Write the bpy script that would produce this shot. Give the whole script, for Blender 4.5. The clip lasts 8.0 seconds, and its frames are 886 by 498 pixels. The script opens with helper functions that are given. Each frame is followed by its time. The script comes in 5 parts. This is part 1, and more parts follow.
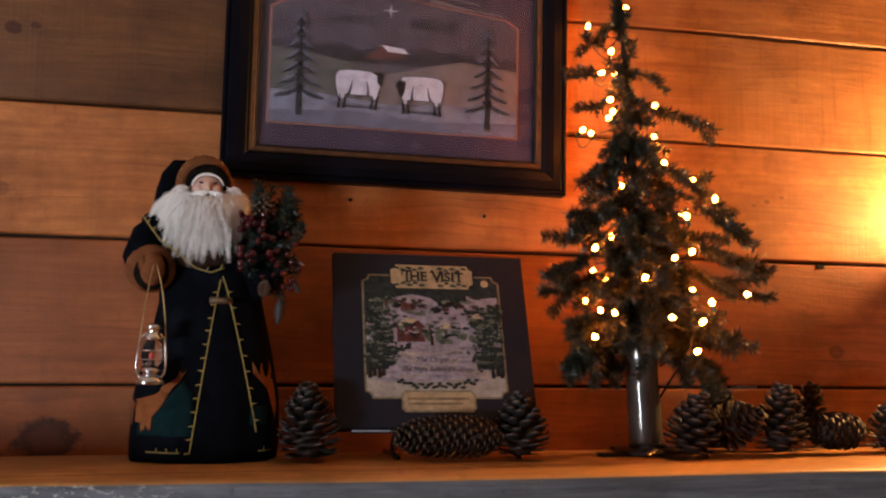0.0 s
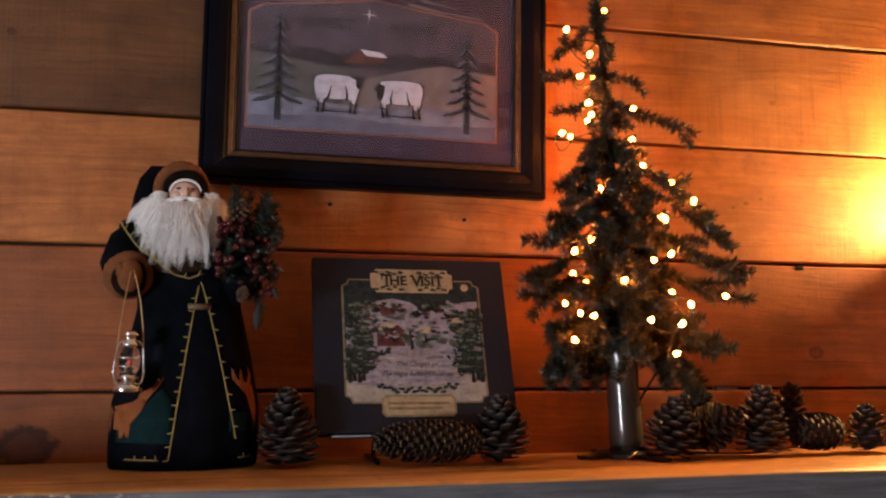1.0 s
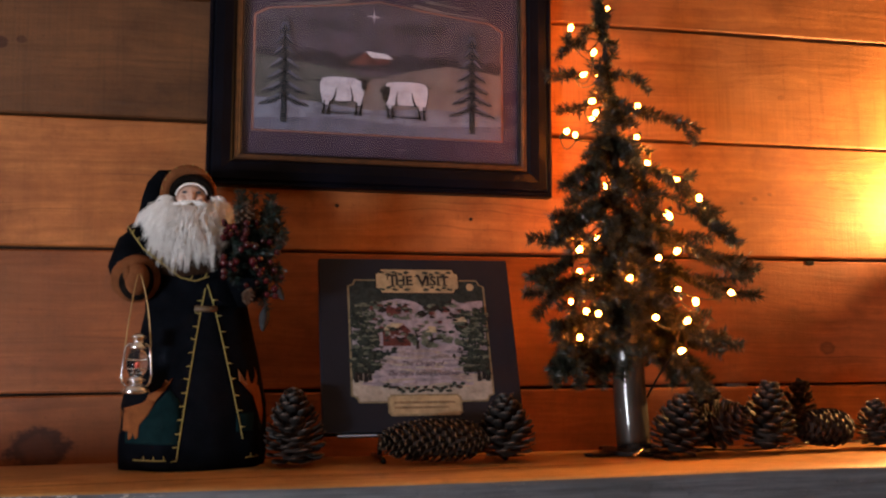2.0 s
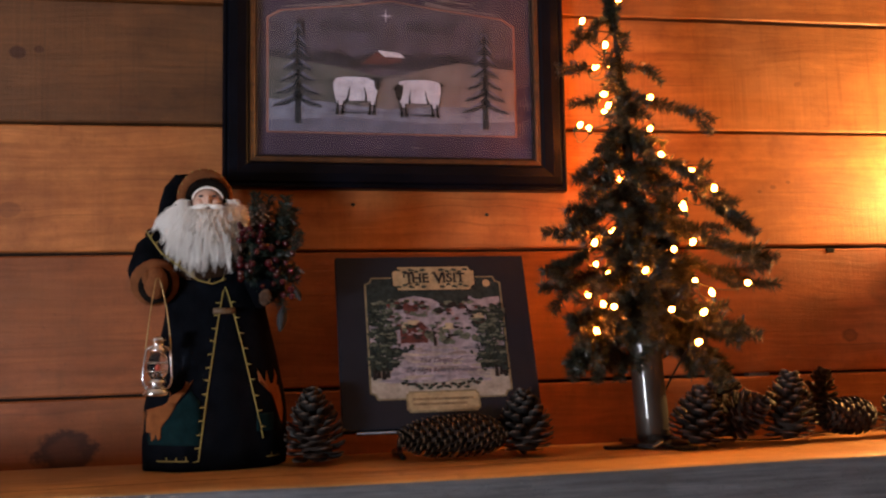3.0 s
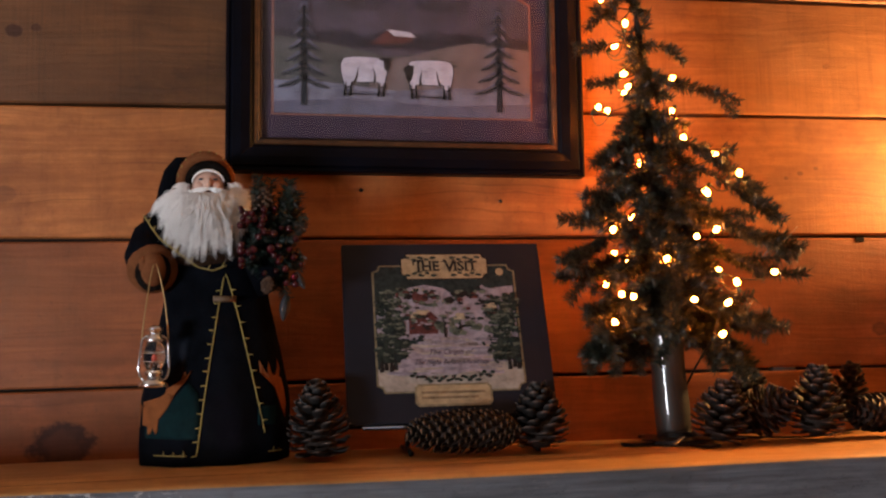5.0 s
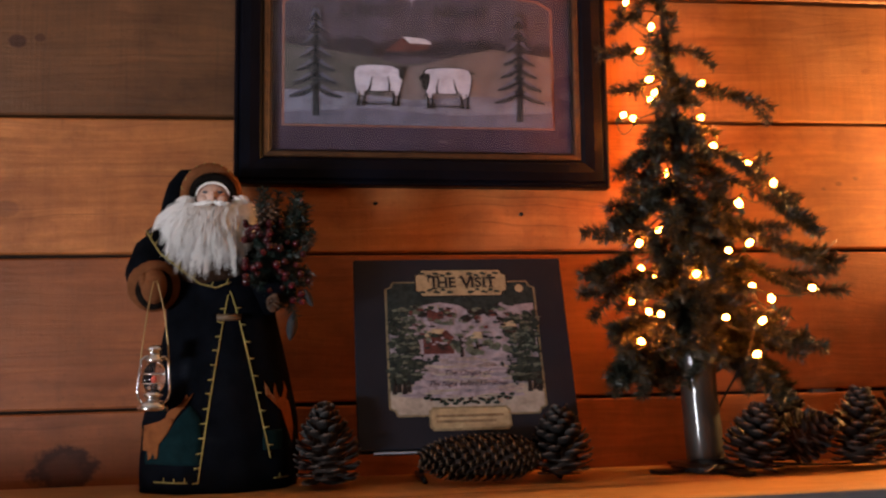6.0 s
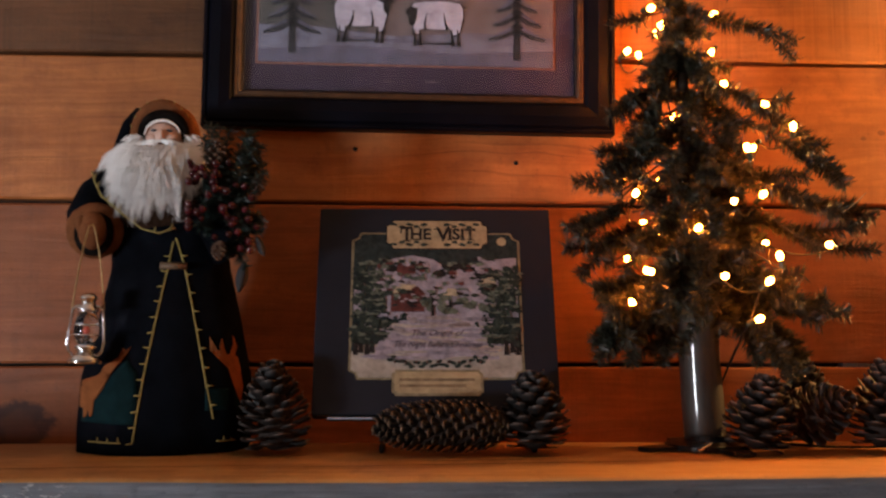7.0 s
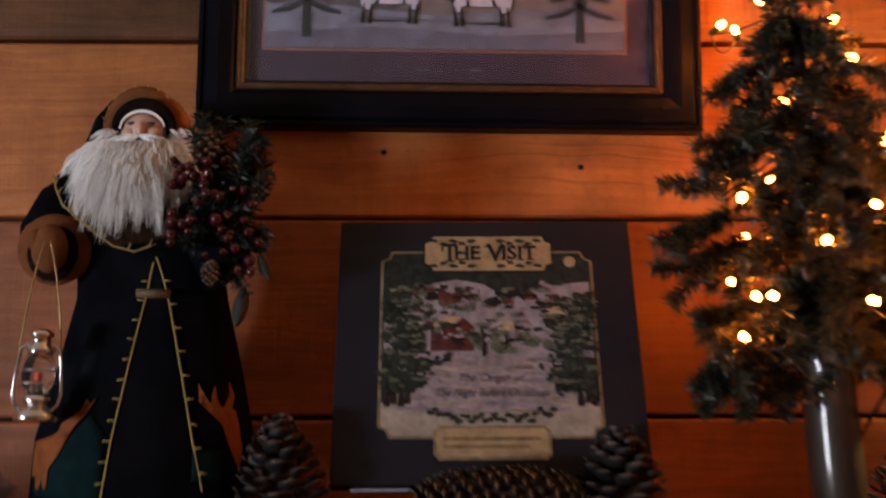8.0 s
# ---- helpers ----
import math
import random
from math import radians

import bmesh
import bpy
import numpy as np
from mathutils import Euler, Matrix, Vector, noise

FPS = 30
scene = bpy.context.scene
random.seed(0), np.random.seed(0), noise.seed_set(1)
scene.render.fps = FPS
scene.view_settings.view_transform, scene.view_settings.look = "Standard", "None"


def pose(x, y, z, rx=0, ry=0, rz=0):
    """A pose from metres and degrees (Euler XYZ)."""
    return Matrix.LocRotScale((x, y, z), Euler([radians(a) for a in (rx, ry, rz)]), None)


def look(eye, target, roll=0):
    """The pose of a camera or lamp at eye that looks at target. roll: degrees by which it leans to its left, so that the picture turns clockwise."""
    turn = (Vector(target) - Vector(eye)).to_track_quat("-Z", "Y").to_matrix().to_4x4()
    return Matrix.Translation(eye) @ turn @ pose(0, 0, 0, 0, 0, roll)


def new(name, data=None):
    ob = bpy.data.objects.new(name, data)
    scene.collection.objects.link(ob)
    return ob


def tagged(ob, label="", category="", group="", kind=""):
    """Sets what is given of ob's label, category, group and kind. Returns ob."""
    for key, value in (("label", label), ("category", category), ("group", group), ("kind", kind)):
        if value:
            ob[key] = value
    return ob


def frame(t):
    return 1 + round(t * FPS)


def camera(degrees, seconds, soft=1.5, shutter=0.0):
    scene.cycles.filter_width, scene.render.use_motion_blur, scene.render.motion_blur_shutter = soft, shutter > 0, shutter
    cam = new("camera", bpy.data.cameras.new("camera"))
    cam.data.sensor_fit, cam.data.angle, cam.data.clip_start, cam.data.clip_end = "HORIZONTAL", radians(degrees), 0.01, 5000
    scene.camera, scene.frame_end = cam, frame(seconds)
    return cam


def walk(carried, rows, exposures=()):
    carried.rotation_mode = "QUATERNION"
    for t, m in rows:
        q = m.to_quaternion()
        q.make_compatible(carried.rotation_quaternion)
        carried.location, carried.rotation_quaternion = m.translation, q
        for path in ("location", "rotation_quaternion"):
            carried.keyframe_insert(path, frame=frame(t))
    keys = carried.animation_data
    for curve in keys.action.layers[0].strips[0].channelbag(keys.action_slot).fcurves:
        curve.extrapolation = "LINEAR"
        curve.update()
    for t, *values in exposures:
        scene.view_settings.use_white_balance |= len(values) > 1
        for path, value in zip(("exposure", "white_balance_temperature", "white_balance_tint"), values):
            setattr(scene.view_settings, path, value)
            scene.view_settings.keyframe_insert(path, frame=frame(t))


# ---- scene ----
cam = camera(47.3, 8.0, soft=2.3, shutter=0.5)
PATH = [
    (0, (0.025, 0.035, 1.491), (0.478, 1.971, 1.706), 0.6),
    (0.5, (0.03, 0.033, 1.498), (0.494, 1.966, 1.712), 0.6),
    (1, (0.035, 0.033, 1.494), (0.513, 1.962, 1.713), 0.1),
    (1.5, (0.045, 0.018, 1.5), (0.503, 1.954, 1.712), -0.1),
    (1.7, (0.052, 0.018, 1.498), (0.495, 1.957, 1.71), -0.1),
    (2.8, (0.08, 0.008, 1.499), (0.463, 1.961, 1.704), -1.5),
    (3, (0.082, 0.005, 1.503), (0.45, 1.961, 1.701), -1.6),
    (3.5, (0.09, 0.014, 1.502), (0.433, 1.974, 1.705), -1.1),
    (4, (0.115, 0.036, 1.499), (0.389, 2.008, 1.692), -0.7),
    (4.5, (0.106, 0.05, 1.49), (0.416, 2.017, 1.683), -0.8),
    (4.7, (0.101, 0.056, 1.493), (0.436, 2.019, 1.68), -1.3),
    (5.8, (0.11, 0.108, 1.502), (0.43, 2.07, 1.717), -1.6),
    (6, (0.135, 0.127, 1.501), (0.403, 2.096, 1.726), -1.3),
    (6.5, (0.209, 0.183, 1.488), (0.34, 2.166, 1.713), -0.5),
    (7, (0.286, 0.237, 1.483), (0.378, 2.227, 1.659), 0.1),
    (7.5, (0.303, 0.329, 1.485), (0.361, 2.322, 1.648), 0.0),
    (8, (0.271, 0.485, 1.485), (0.315, 2.467, 1.747), -0.2),
]
walk(cam, [(t, look(eye, target, roll)) for t, eye, target, roll in PATH], exposures=[(0.0, 0.0), (5.0, 0.0), (6.5, 0.0), (8.0, -0.22)])

# ---------------------------------------------------------------- world, daylight, lamps
WALL_Y = 1.535
SHELF_Z = 1.360
world = bpy.data.worlds.new("world")
scene.world = world
world.use_nodes = True
wn = world.node_tree
sky = wn.nodes.new("ShaderNodeTexSky")
sky.sky_type, sky.sun_disc = "NISHITA", False
sky.sun_elevation, sky.sun_rotation = radians(22), radians(200)
wn.links.new(sky.outputs[0], wn.nodes["Background"].inputs[0])
wn.nodes["Background"].inputs[1].default_value = 0.08

SKY_GLOW, SCONCE_POWER, BULB_GLOW = 58.0, 41.0, 250.0

window_light = new("window_light", bpy.data.lights.new("window_light", "AREA"))
window_light.data.shape, window_light.data.size, window_light.data.size_y = "RECTANGLE", 0.58, 0.42
window_light.data.energy, window_light.data.color = SKY_GLOW, (0.90, 0.93, 1.0)
window_light.matrix_world = look((-2.18, -0.80, 1.17), (0.1, 1.35, 1.5))

sconce_light = new("sconce_light", bpy.data.lights.new("sconce_light", "POINT"))
sconce_light.data.energy, sconce_light.data.color = SCONCE_POWER, (1.0, 0.52, 0.17)
sconce_light.data.shadow_soft_size = 0.014
sconce_light.location = (1.33, 1.462, 1.750)


# ---------------------------------------------------------------- materials
class Nodes:
    """A small writer of shader nodes."""

    def __init__(self, name):
        self.mat = bpy.data.materials.new(name)
        self.mat.use_nodes = True
        self.tree = self.mat.node_tree
        self.out = self.tree.nodes["Principled BSDF"]

    def put(self, socket, source):
        if isinstance(source, (int, float)):
            socket.default_value = source
        elif isinstance(source, (tuple, list)):
            socket.default_value = tuple(source)
        else:
            self.tree.links.new(source, socket)

    def math(self, op, a, b=0.0, clamp=False):
        n = self.tree.nodes.new("ShaderNodeMath")
        n.operation, n.use_clamp = op, clamp
        self.put(n.inputs[0], a), self.put(n.inputs[1], b)
        return n.outputs[0]

    def vec(self, op, a, b=(0, 0, 0)):
        n = self.tree.nodes.new("ShaderNodeVectorMath")
        n.operation = op
        self.put(n.inputs[0], a), self.put(n.inputs[1], b)
        return n.outputs["Value"] if op in ("DISTANCE", "LENGTH") else n.outputs[0]

    def noise(self, vector, scale, detail=4.0, rough=0.55, distort=0.0):
        n = self.tree.nodes.new("ShaderNodeTexNoise")
        for key, value in (("Vector", vector), ("Scale", scale), ("Detail", detail), ("Roughness", rough), ("Distortion", distort)):
            self.put(n.inputs[key], value)
        return n.outputs["Fac"]

    def remap(self, x, a, b, c=0.0, d=1.0):
        n = self.tree.nodes.new("ShaderNodeMapRange")
        for k, value in enumerate((x, a, b, c, d)):
            self.put(n.inputs[k], value)
        return n.outputs[0]

    def mix(self, fac, a, b, how="MIX"):
        n = self.tree.nodes.new("ShaderNodeMix")
        n.data_type, n.blend_type = "RGBA", how
        self.put(n.inputs[0], fac), self.put(n.inputs[6], a), self.put(n.inputs[7], b)
        return n.outputs[2]

    def bump(self, height, strength=0.3, distance=0.002):
        n = self.tree.nodes.new("ShaderNodeBump")
        n.inputs["Strength"].default_value, n.inputs["Distance"].default_value = strength, distance
        self.put(n.inputs["Height"], height)
        self.tree.links.new(n.outputs[0], self.out.inputs["Normal"])

    def set(self, **values):
        for key, value in values.items():
            self.put(self.out.inputs[key.replace("_", " ")], value)
        return self.mat

    def coords(self, which="Object"):
        return self.tree.nodes.new("ShaderNodeTexCoord").outputs[which]

    def chance(self):
        return self.tree.nodes.new("ShaderNodeObjectInfo").outputs["Random"]


def rgb(r, g, b):
    return (r, g, b, 1.0)


def plain(name, colour, rough=0.6, metal=0.0, spread=0.25, scale=60.0, fine=500.0, bump=0.25, depth=0.0006, chance=0.0, sheen=0.0, coat=0.0, spec=0.5):
    """A surface of one colour, mottled at two scales, with a fine relief."""
    n = Nodes(name)
    p = n.coords()
    big, small = n.noise(p, scale, 3), n.noise(p, fine, 3)
    tone = n.math("ADD", n.remap(big, 0.3, 0.7, 1 - spread, 1 + spread), n.remap(small, 0.3, 0.7, -spread / 2, spread / 2))
    if chance:
        tone = n.math("MULTIPLY", tone, n.remap(n.chance(), 0, 1, 1 - chance, 1 + chance))
    col = n.mix(1.0, rgb(*colour), tone, "MULTIPLY")
    n.bump(n.math("ADD", big, small), bump, depth)
    n.set(Base_Color=col, Roughness=n.remap(small, 0.2, 0.8, max(rough - 0.1, 0.02), min(rough + 0.1, 1.0)), Metallic=metal)
    n.set(Specular_IOR_Level=spec)
    if sheen:
        n.set(Sheen_Weight=sheen, Sheen_Roughness=0.5)
    if coat:
        n.set(Coat_Weight=coat, Coat_Roughness=0.08)
    return n.mat


def board_wood(name, pale, dark, grey, knots, rough=0.55, saw=0.25, gloss=0.0):
    """Rough-sawn board: grain along x, saw lines across it, tone by board, knots at their places on the wall."""
    n = Nodes(name)
    pos = n.tree.nodes.new("ShaderNodeNewGeometry").outputs["Position"]
    r = n.chance()
    shift = n.tree.nodes.new("ShaderNodeCombineXYZ")
    n.put(shift.inputs[0], n.math("MULTIPLY", r, 37.0)), n.put(shift.inputs[2], n.math("MULTIPLY", r, 11.0))
    p = n.vec("ADD", pos, shift.outputs[0])
    warp = n.noise(n.vec("MULTIPLY", p, (2.5, 2.5, 9.0)), 1.0, 3)
    bend = n.tree.nodes.new("ShaderNodeCombineXYZ")
    n.put(bend.inputs[2], n.math("MULTIPLY", warp, 0.06))
    q = n.vec("ADD", p, bend.outputs[0])
    grain = n.noise(n.vec("MULTIPLY", q, (5.0, 60.0, 130.0)), 1.0, 5, 0.65)
    rings = n.noise(n.vec("MULTIPLY", q, (1.6, 10.0, 34.0)), 1.0, 3, 0.5, 0.6)
    patch = n.noise(n.vec("MULTIPLY", p, (3.0, 3.0, 6.0)), 1.0, 4)
    saws = n.noise(n.vec("MULTIPLY", p, (260.0, 4.0, 5.0)), 1.0, 2)
    kerf = n.remap(n.noise(n.vec("MULTIPLY", p, (95.0, 3.0, 3.5)), 1.0, 3), 0.58, 0.70)
    saws = n.math("MULTIPLY", saws, n.remap(n.noise(p, 4.5, 2), 0.42, 0.62))
    specks = n.remap(n.noise(p, 210.0, 2), 0.66, 0.76)
    blotch = n.noise(n.vec("MULTIPLY", p, (9.0, 9.0, 14.0)), 1.0, 6, 0.7)
    scuff = n.remap(n.noise(n.vec("MULTIPLY", p, (45.0, 8.0, 22.0)), 1.0, 5, 0.7), 0.56, 0.72)
    col = n.mix(n.remap(rings, 0.35, 0.68, 0.0, 0.75), rgb(*pale), rgb(*dark))
    col = n.mix(n.remap(blotch, 0.38, 0.64, 0.0, 0.8), col, rgb(*[c * 0.62 for c in dark]))
    col = n.mix(n.math("MULTIPLY", scuff, 0.45), col, rgb(*[c * 0.45 for c in dark]))
    col = n.mix(n.remap(grain, 0.42, 0.72, 0.0, 0.6), col, rgb(*[c * 0.55 for c in dark]))
    streak = n.remap(n.noise(n.vec("MULTIPLY", q, (2.2, 20.0, 260.0)), 1.0, 2, 0.5), 0.64, 0.74)
    col = n.mix(n.math("MULTIPLY", streak, 0.55), col, rgb(*[c * 0.4 for c in dark]))
    col = n.mix(n.remap(patch, 0.42, 0.72, 0.0, 0.75), col, rgb(*grey))
    col = n.mix(n.math("MULTIPLY", saws, saw), col, rgb(*[c * 1.5 for c in pale]))
    col = n.mix(n.math("MULTIPLY", kerf, saw * 0.7), col, rgb(*[c * 0.5 for c in dark]))
    col = n.mix(n.math("MULTIPLY", specks, 0.35), col, rgb(*[c * 0.3 for c in dark]))
    col = n.mix(1.0, col, n.remap(r, 0, 1, 0.82, 1.15), "MULTIPLY")
    for x, z, radius, ring, weight in knots:
        flat = n.vec("MULTIPLY", n.vec("SUBTRACT", pos, (x, 0, z)), (0.85, 0, 1.15))
        d = n.math("ADD", n.vec("LENGTH", flat), n.math("MULTIPLY", n.math("SUBTRACT", n.noise(pos, 55.0, 4), 0.5), radius * 1.1))
        disc = n.remap(d, radius * 0.82, radius * 1.08, 1.0, 0.0)
        if ring:
            core = n.remap(d, radius * 0.35, radius * 0.7, 0.22, 0.0)
            disc = n.math("SUBTRACT", disc, core, clamp=True)
        col = n.mix(n.math("MULTIPLY", disc, weight), col, rgb(0.040, 0.009, 0.004))
    relief = n.math("ADD", n.math("MULTIPLY", grain, 0.6), n.math("MULTIPLY", saws, 0.25))
    n.bump(n.math("ADD", relief, n.math("MULTIPLY", blotch, 0.9)), 0.6, 0.0028)
    n.set(Base_Color=col, Roughness=n.remap(grain, 0.3, 0.8, rough - 0.1, rough + 0.2), Specular_IOR_Level=0.38)
    if gloss:
        n.set(Coat_Weight=gloss, Coat_Roughness=0.35)
    return n.mat


KNOTS = [
    (-0.184, 1.373, 0.037, True, 0.95), (-0.255, 1.953, 0.010, False, 0.8), (-0.225, 1.958, 0.006, False, 0.6), (-0.262, 1.72, 0.013, False, 0.35),
    (0.929, 1.756, 0.0045, False, 0.5), (0.905, 1.748, 0.0035, False, 0.45), (0.957, 1.764, 0.0042, False, 0.5), (1.05, 1.508, 0.013, True, 0.6),
    (0.985, 1.931, 0.006, False, 0.3), (0.232, 1.727, 0.0032, False, 1.0), (0.441, 1.711, 0.0026, False, 1.0), (0.61, 1.55, 0.012, True, 0.3),
]
PINE = board_wood("pine_boards", (0.53, 0.192, 0.053), (0.33, 0.101, 0.026), (0.32, 0.131, 0.045), KNOTS, saw=0.12)
AGED_PINE = board_wood("weathered_pine", (0.19, 0.078, 0.028), (0.110, 0.044, 0.016), (0.095, 0.048, 0.025), KNOTS, saw=0.4)
RED_PINE = board_wood("red_brown_pine", (0.34, 0.100, 0.028), (0.20, 0.052, 0.014), (0.20, 0.073, 0.025), KNOTS, saw=0.12)
SAWN_PINE = board_wood("sawn_pine", (0.46, 0.180, 0.053), (0.28, 0.094, 0.026), (0.25, 0.110, 0.040), KNOTS, saw=0.5)
SHELF_TOP = board_wood("mantel_top_wood", (0.80, 0.43, 0.15), (0.52, 0.23, 0.07), (0.60, 0.32, 0.12), [(0.13, 0, 0.0, False, 0.0)], rough=0.4, saw=0.05, gloss=0.15)


def grey_beam_wood():
    """Weathered grey timber with flaked pale paint on one stretch of its face."""
    n = Nodes("grey_mantel_wood")
    pos = n.tree.nodes.new("ShaderNodeNewGeometry").outputs["Position"]
    grain = n.noise(n.vec("MULTIPLY", pos, (6.0, 80.0, 150.0)), 1.0, 5, 0.65)
    patch = n.noise(n.vec("MULTIPLY", pos, (4.0, 4.0, 9.0)), 1.0, 4)
    flakes = n.remap(n.noise(n.vec("MULTIPLY", pos, (95.0, 95.0, 190.0)), 1.0, 6, 0.72), 0.55, 0.60)
    split = n.tree.nodes.new("ShaderNodeSeparateXYZ")
    n.put(split.inputs[0], pos)
    zone = n.math("MAXIMUM", n.remap(split.outputs[0], 0.02, -0.02), n.remap(n.noise(n.vec("MULTIPLY", pos, (5.0, 5.0, 5.0)), 1.0, 2), 0.6, 0.68, 0.0, 0.12))
    col = n.mix(n.remap(grain, 0.35, 0.7), rgb(0.20, 0.215, 0.25), rgb(0.065, 0.07, 0.085))
    col = n.mix(n.remap(patch, 0.42, 0.66, 0.0, 0.75), col, rgb(0.085, 0.09, 0.10))
    col = n.mix(n.math("MULTIPLY", flakes, zone), col, rgb(0.42, 0.43, 0.45))
    n.bump(n.math("ADD", grain, n.math("MULTIPLY", flakes, 0.5)), 0.6, 0.002)
    return n.set(Base_Color=col, Roughness=0.75)


GREY_BEAM = grey_beam_wood()
DARK_GAP = plain("dark_backing", (0.02, 0.014, 0.01), 0.95)
PLASTER = plain("room_wall_paint", (0.34, 0.25, 0.17), 0.85, spread=0.12, scale=3.0, fine=80.0)
CEILING = plain("ceiling_paint", (0.50, 0.45, 0.38), 0.9, spread=0.08, scale=2.0, fine=80.0)
FLOOR = board_wood("floor_wood", (0.30, 0.17, 0.08), (0.18, 0.09, 0.04), (0.2, 0.12, 0.07), [(9, 9, 0.01, False, 0.0)], rough=0.4, saw=0.0)

BLACK_FRAME = plain("black_frame_paint", (0.0020, 0.0026, 0.0066), 0.45, spread=0.3, scale=30, bump=0.12, spec=0.10)
GOLD_LIP = plain("aged_gold", (0.075, 0.036, 0.014), 0.5, 0.2, spread=0.35, scale=90)
MAT_BOARD = plain("plum_mat_board", (0.033, 0.023, 0.040), 0.9, spread=0.25, scale=25, fine=160, bump=0.03, spec=0.1)
BORDER_LINE = plain("rust_border_line", (0.16, 0.062, 0.042), 0.85, bump=0.0)
BLACK_METAL = plain("black_metal", (0.012, 0.012, 0.014), 0.3, 0.6, spread=0.2, bump=0.1)
CHROME = plain("bright_tin", (0.80, 0.81, 0.83), 0.16, 1.0, spread=0.08, scale=120, bump=0.06)
GOLD_WIRE = plain("brass_wire", (0.45, 0.30, 0.13), 0.4, 0.7, spread=0.15)


def clear_glass(name, rough=0.0, tint=(1.0, 1.0, 1.0)):
    n = Nodes(name)
    return n.set(Base_Color=rgb(*tint), Roughness=rough, Transmission_Weight=1.0, IOR=1.45)


GLASS = clear_glass("clear_glass")


def glow(name, colour, strength):
    n = Nodes(name)
    return n.set(Base_Color=rgb(*colour), Emission_Color=rgb(*colour), Emission_Strength=strength)


BULB_LIT = glow("lit_mini_bulb", (1.0, 0.225, 0.020), BULB_GLOW)
LAMP_LIT = glow("lit_lamp_bulb", (1.0, 0.60, 0.25), 20.0)


# ---------------------------------------------------------------- mesh helpers
def mesh_of(bm, name, mats):
    me = bpy.data.meshes.new(name)
    bm.to_mesh(me)
    bm.free()
    for m in mats if isinstance(mats, (list, tuple)) else [mats]:
        me.materials.append(m)
    return me


def part(name, bm, material, parent=None, label="", smooth=True):
    ob = new(name, mesh_of(bm, name, material))
    if smooth:
        for f in ob.data.polygons:
            f.use_smooth = True
    if parent:
        ob.parent = parent
    return tagged(ob, label)


def thing(name, label, category, group="", at=None):
    ob = new(name)
    ob.empty_display_size = 0.02
    if at is not None:
        ob.matrix_basis = at
    return tagged(ob, label, category, group)


def box(bm, x0, x1, y0, y1, z0, z1, bevel=0.0):
    made = bmesh.ops.create_cube(bm, size=1.0)["verts"]
    bmesh.ops.scale(bm, vec=(x1 - x0, y1 - y0, z1 - z0), verts=made)
    bmesh.ops.translate(bm, vec=((x0 + x1) / 2, (y0 + y1) / 2, (z0 + z1) / 2), verts=made)
    if bevel:
        edges = list({e for v in made for e in v.link_edges})
        bmesh.ops.bevel(bm, geom=edges, offset=bevel, segments=2, affect="EDGES", profile=0.5)
    return bm


def boxed(*dims, bevel=0.0):
    return box(bmesh.new(), *dims, bevel=bevel)


def ball(bm, centre, radii, u=16, v=10, index=0):
    made = bmesh.ops.create_uvsphere(bm, u_segments=u, v_segments=v, radius=1.0)["verts"]
    if isinstance(radii, (int, float)):
        radii = (radii,) * 3
    bmesh.ops.scale(bm, vec=radii, verts=made)
    bmesh.ops.translate(bm, vec=centre, verts=made)
    for f in {f for w in made for f in w.link_faces}:
        f.material_index = index
    return made


def tube(bm, points, radius, sides=6, index=0, close=True):
    """A round rod along points; radius is a number or one per point."""
    pts = [Vector(p) for p in points]
    rings, side = [], None
    for k, p in enumerate(pts):
        along = (pts[min(k + 1, len(pts) - 1)] - pts[max(k - 1, 0)]).normalized()
        if side is None:
            side = along.cross(Vector((0, 0, 1)) if abs(along.z) < 0.9 else Vector((1, 0, 0))).normalized()
        else:
            side = (side - along * side.dot(along)).normalized()
        up = along.cross(side)
        r = radius[k] if isinstance(radius, (list, tuple)) else radius
        rings.append([bm.verts.new(p + (side * math.cos(a) + up * math.sin(a)) * r) for a in [2 * math.pi * i / sides for i in range(sides)]])
    for a, b in zip(rings, rings[1:]):
        for i in range(sides):
            bm.faces.new((a[i], a[(i + 1) % sides], b[(i + 1) % sides], b[i])).material_index = index
    if close:
        bm.faces.new(rings[0][::-1]).material_index = index
        bm.faces.new(rings[-1]).material_index = index
    return bm


def lathe(bm, profile, centre=(0, 0, 0), sides=24, index=0, squash=(1, 1)):
    """Turns a profile of (radius, z) round the z axis."""
    rings = []
    for r, z in profile:
        rings.append([bm.verts.new((centre[0] + r * squash[0] * math.cos(2 * math.pi * i / sides), centre[1] + r * squash[1] * math.sin(2 * math.pi * i / sides), centre[2] + z)) for i in range(sides)])
    for a, b in zip(rings, rings[1:]):
        for i in range(sides):
            bm.faces.new((a[i], a[(i + 1) % sides], b[(i + 1) % sides], b[i])).material_index = index
    if profile[0][0] > 1e-4:
        bm.faces.new(rings[0][::-1]).material_index = index
    if profile[-1][0] > 1e-4:
        bm.faces.new(rings[-1]).material_index = index
    return bm


def curve_points(p0, p1, p2, n):
    """A bow from p0 to p2, drawn towards p1."""
    p0, p1, p2 = Vector(p0), Vector(p1), Vector(p2)
    return [p0 * (1 - t) ** 2 + p1 * 2 * t * (1 - t) + p2 * t * t for t in [k / n for k in range(n + 1)]]


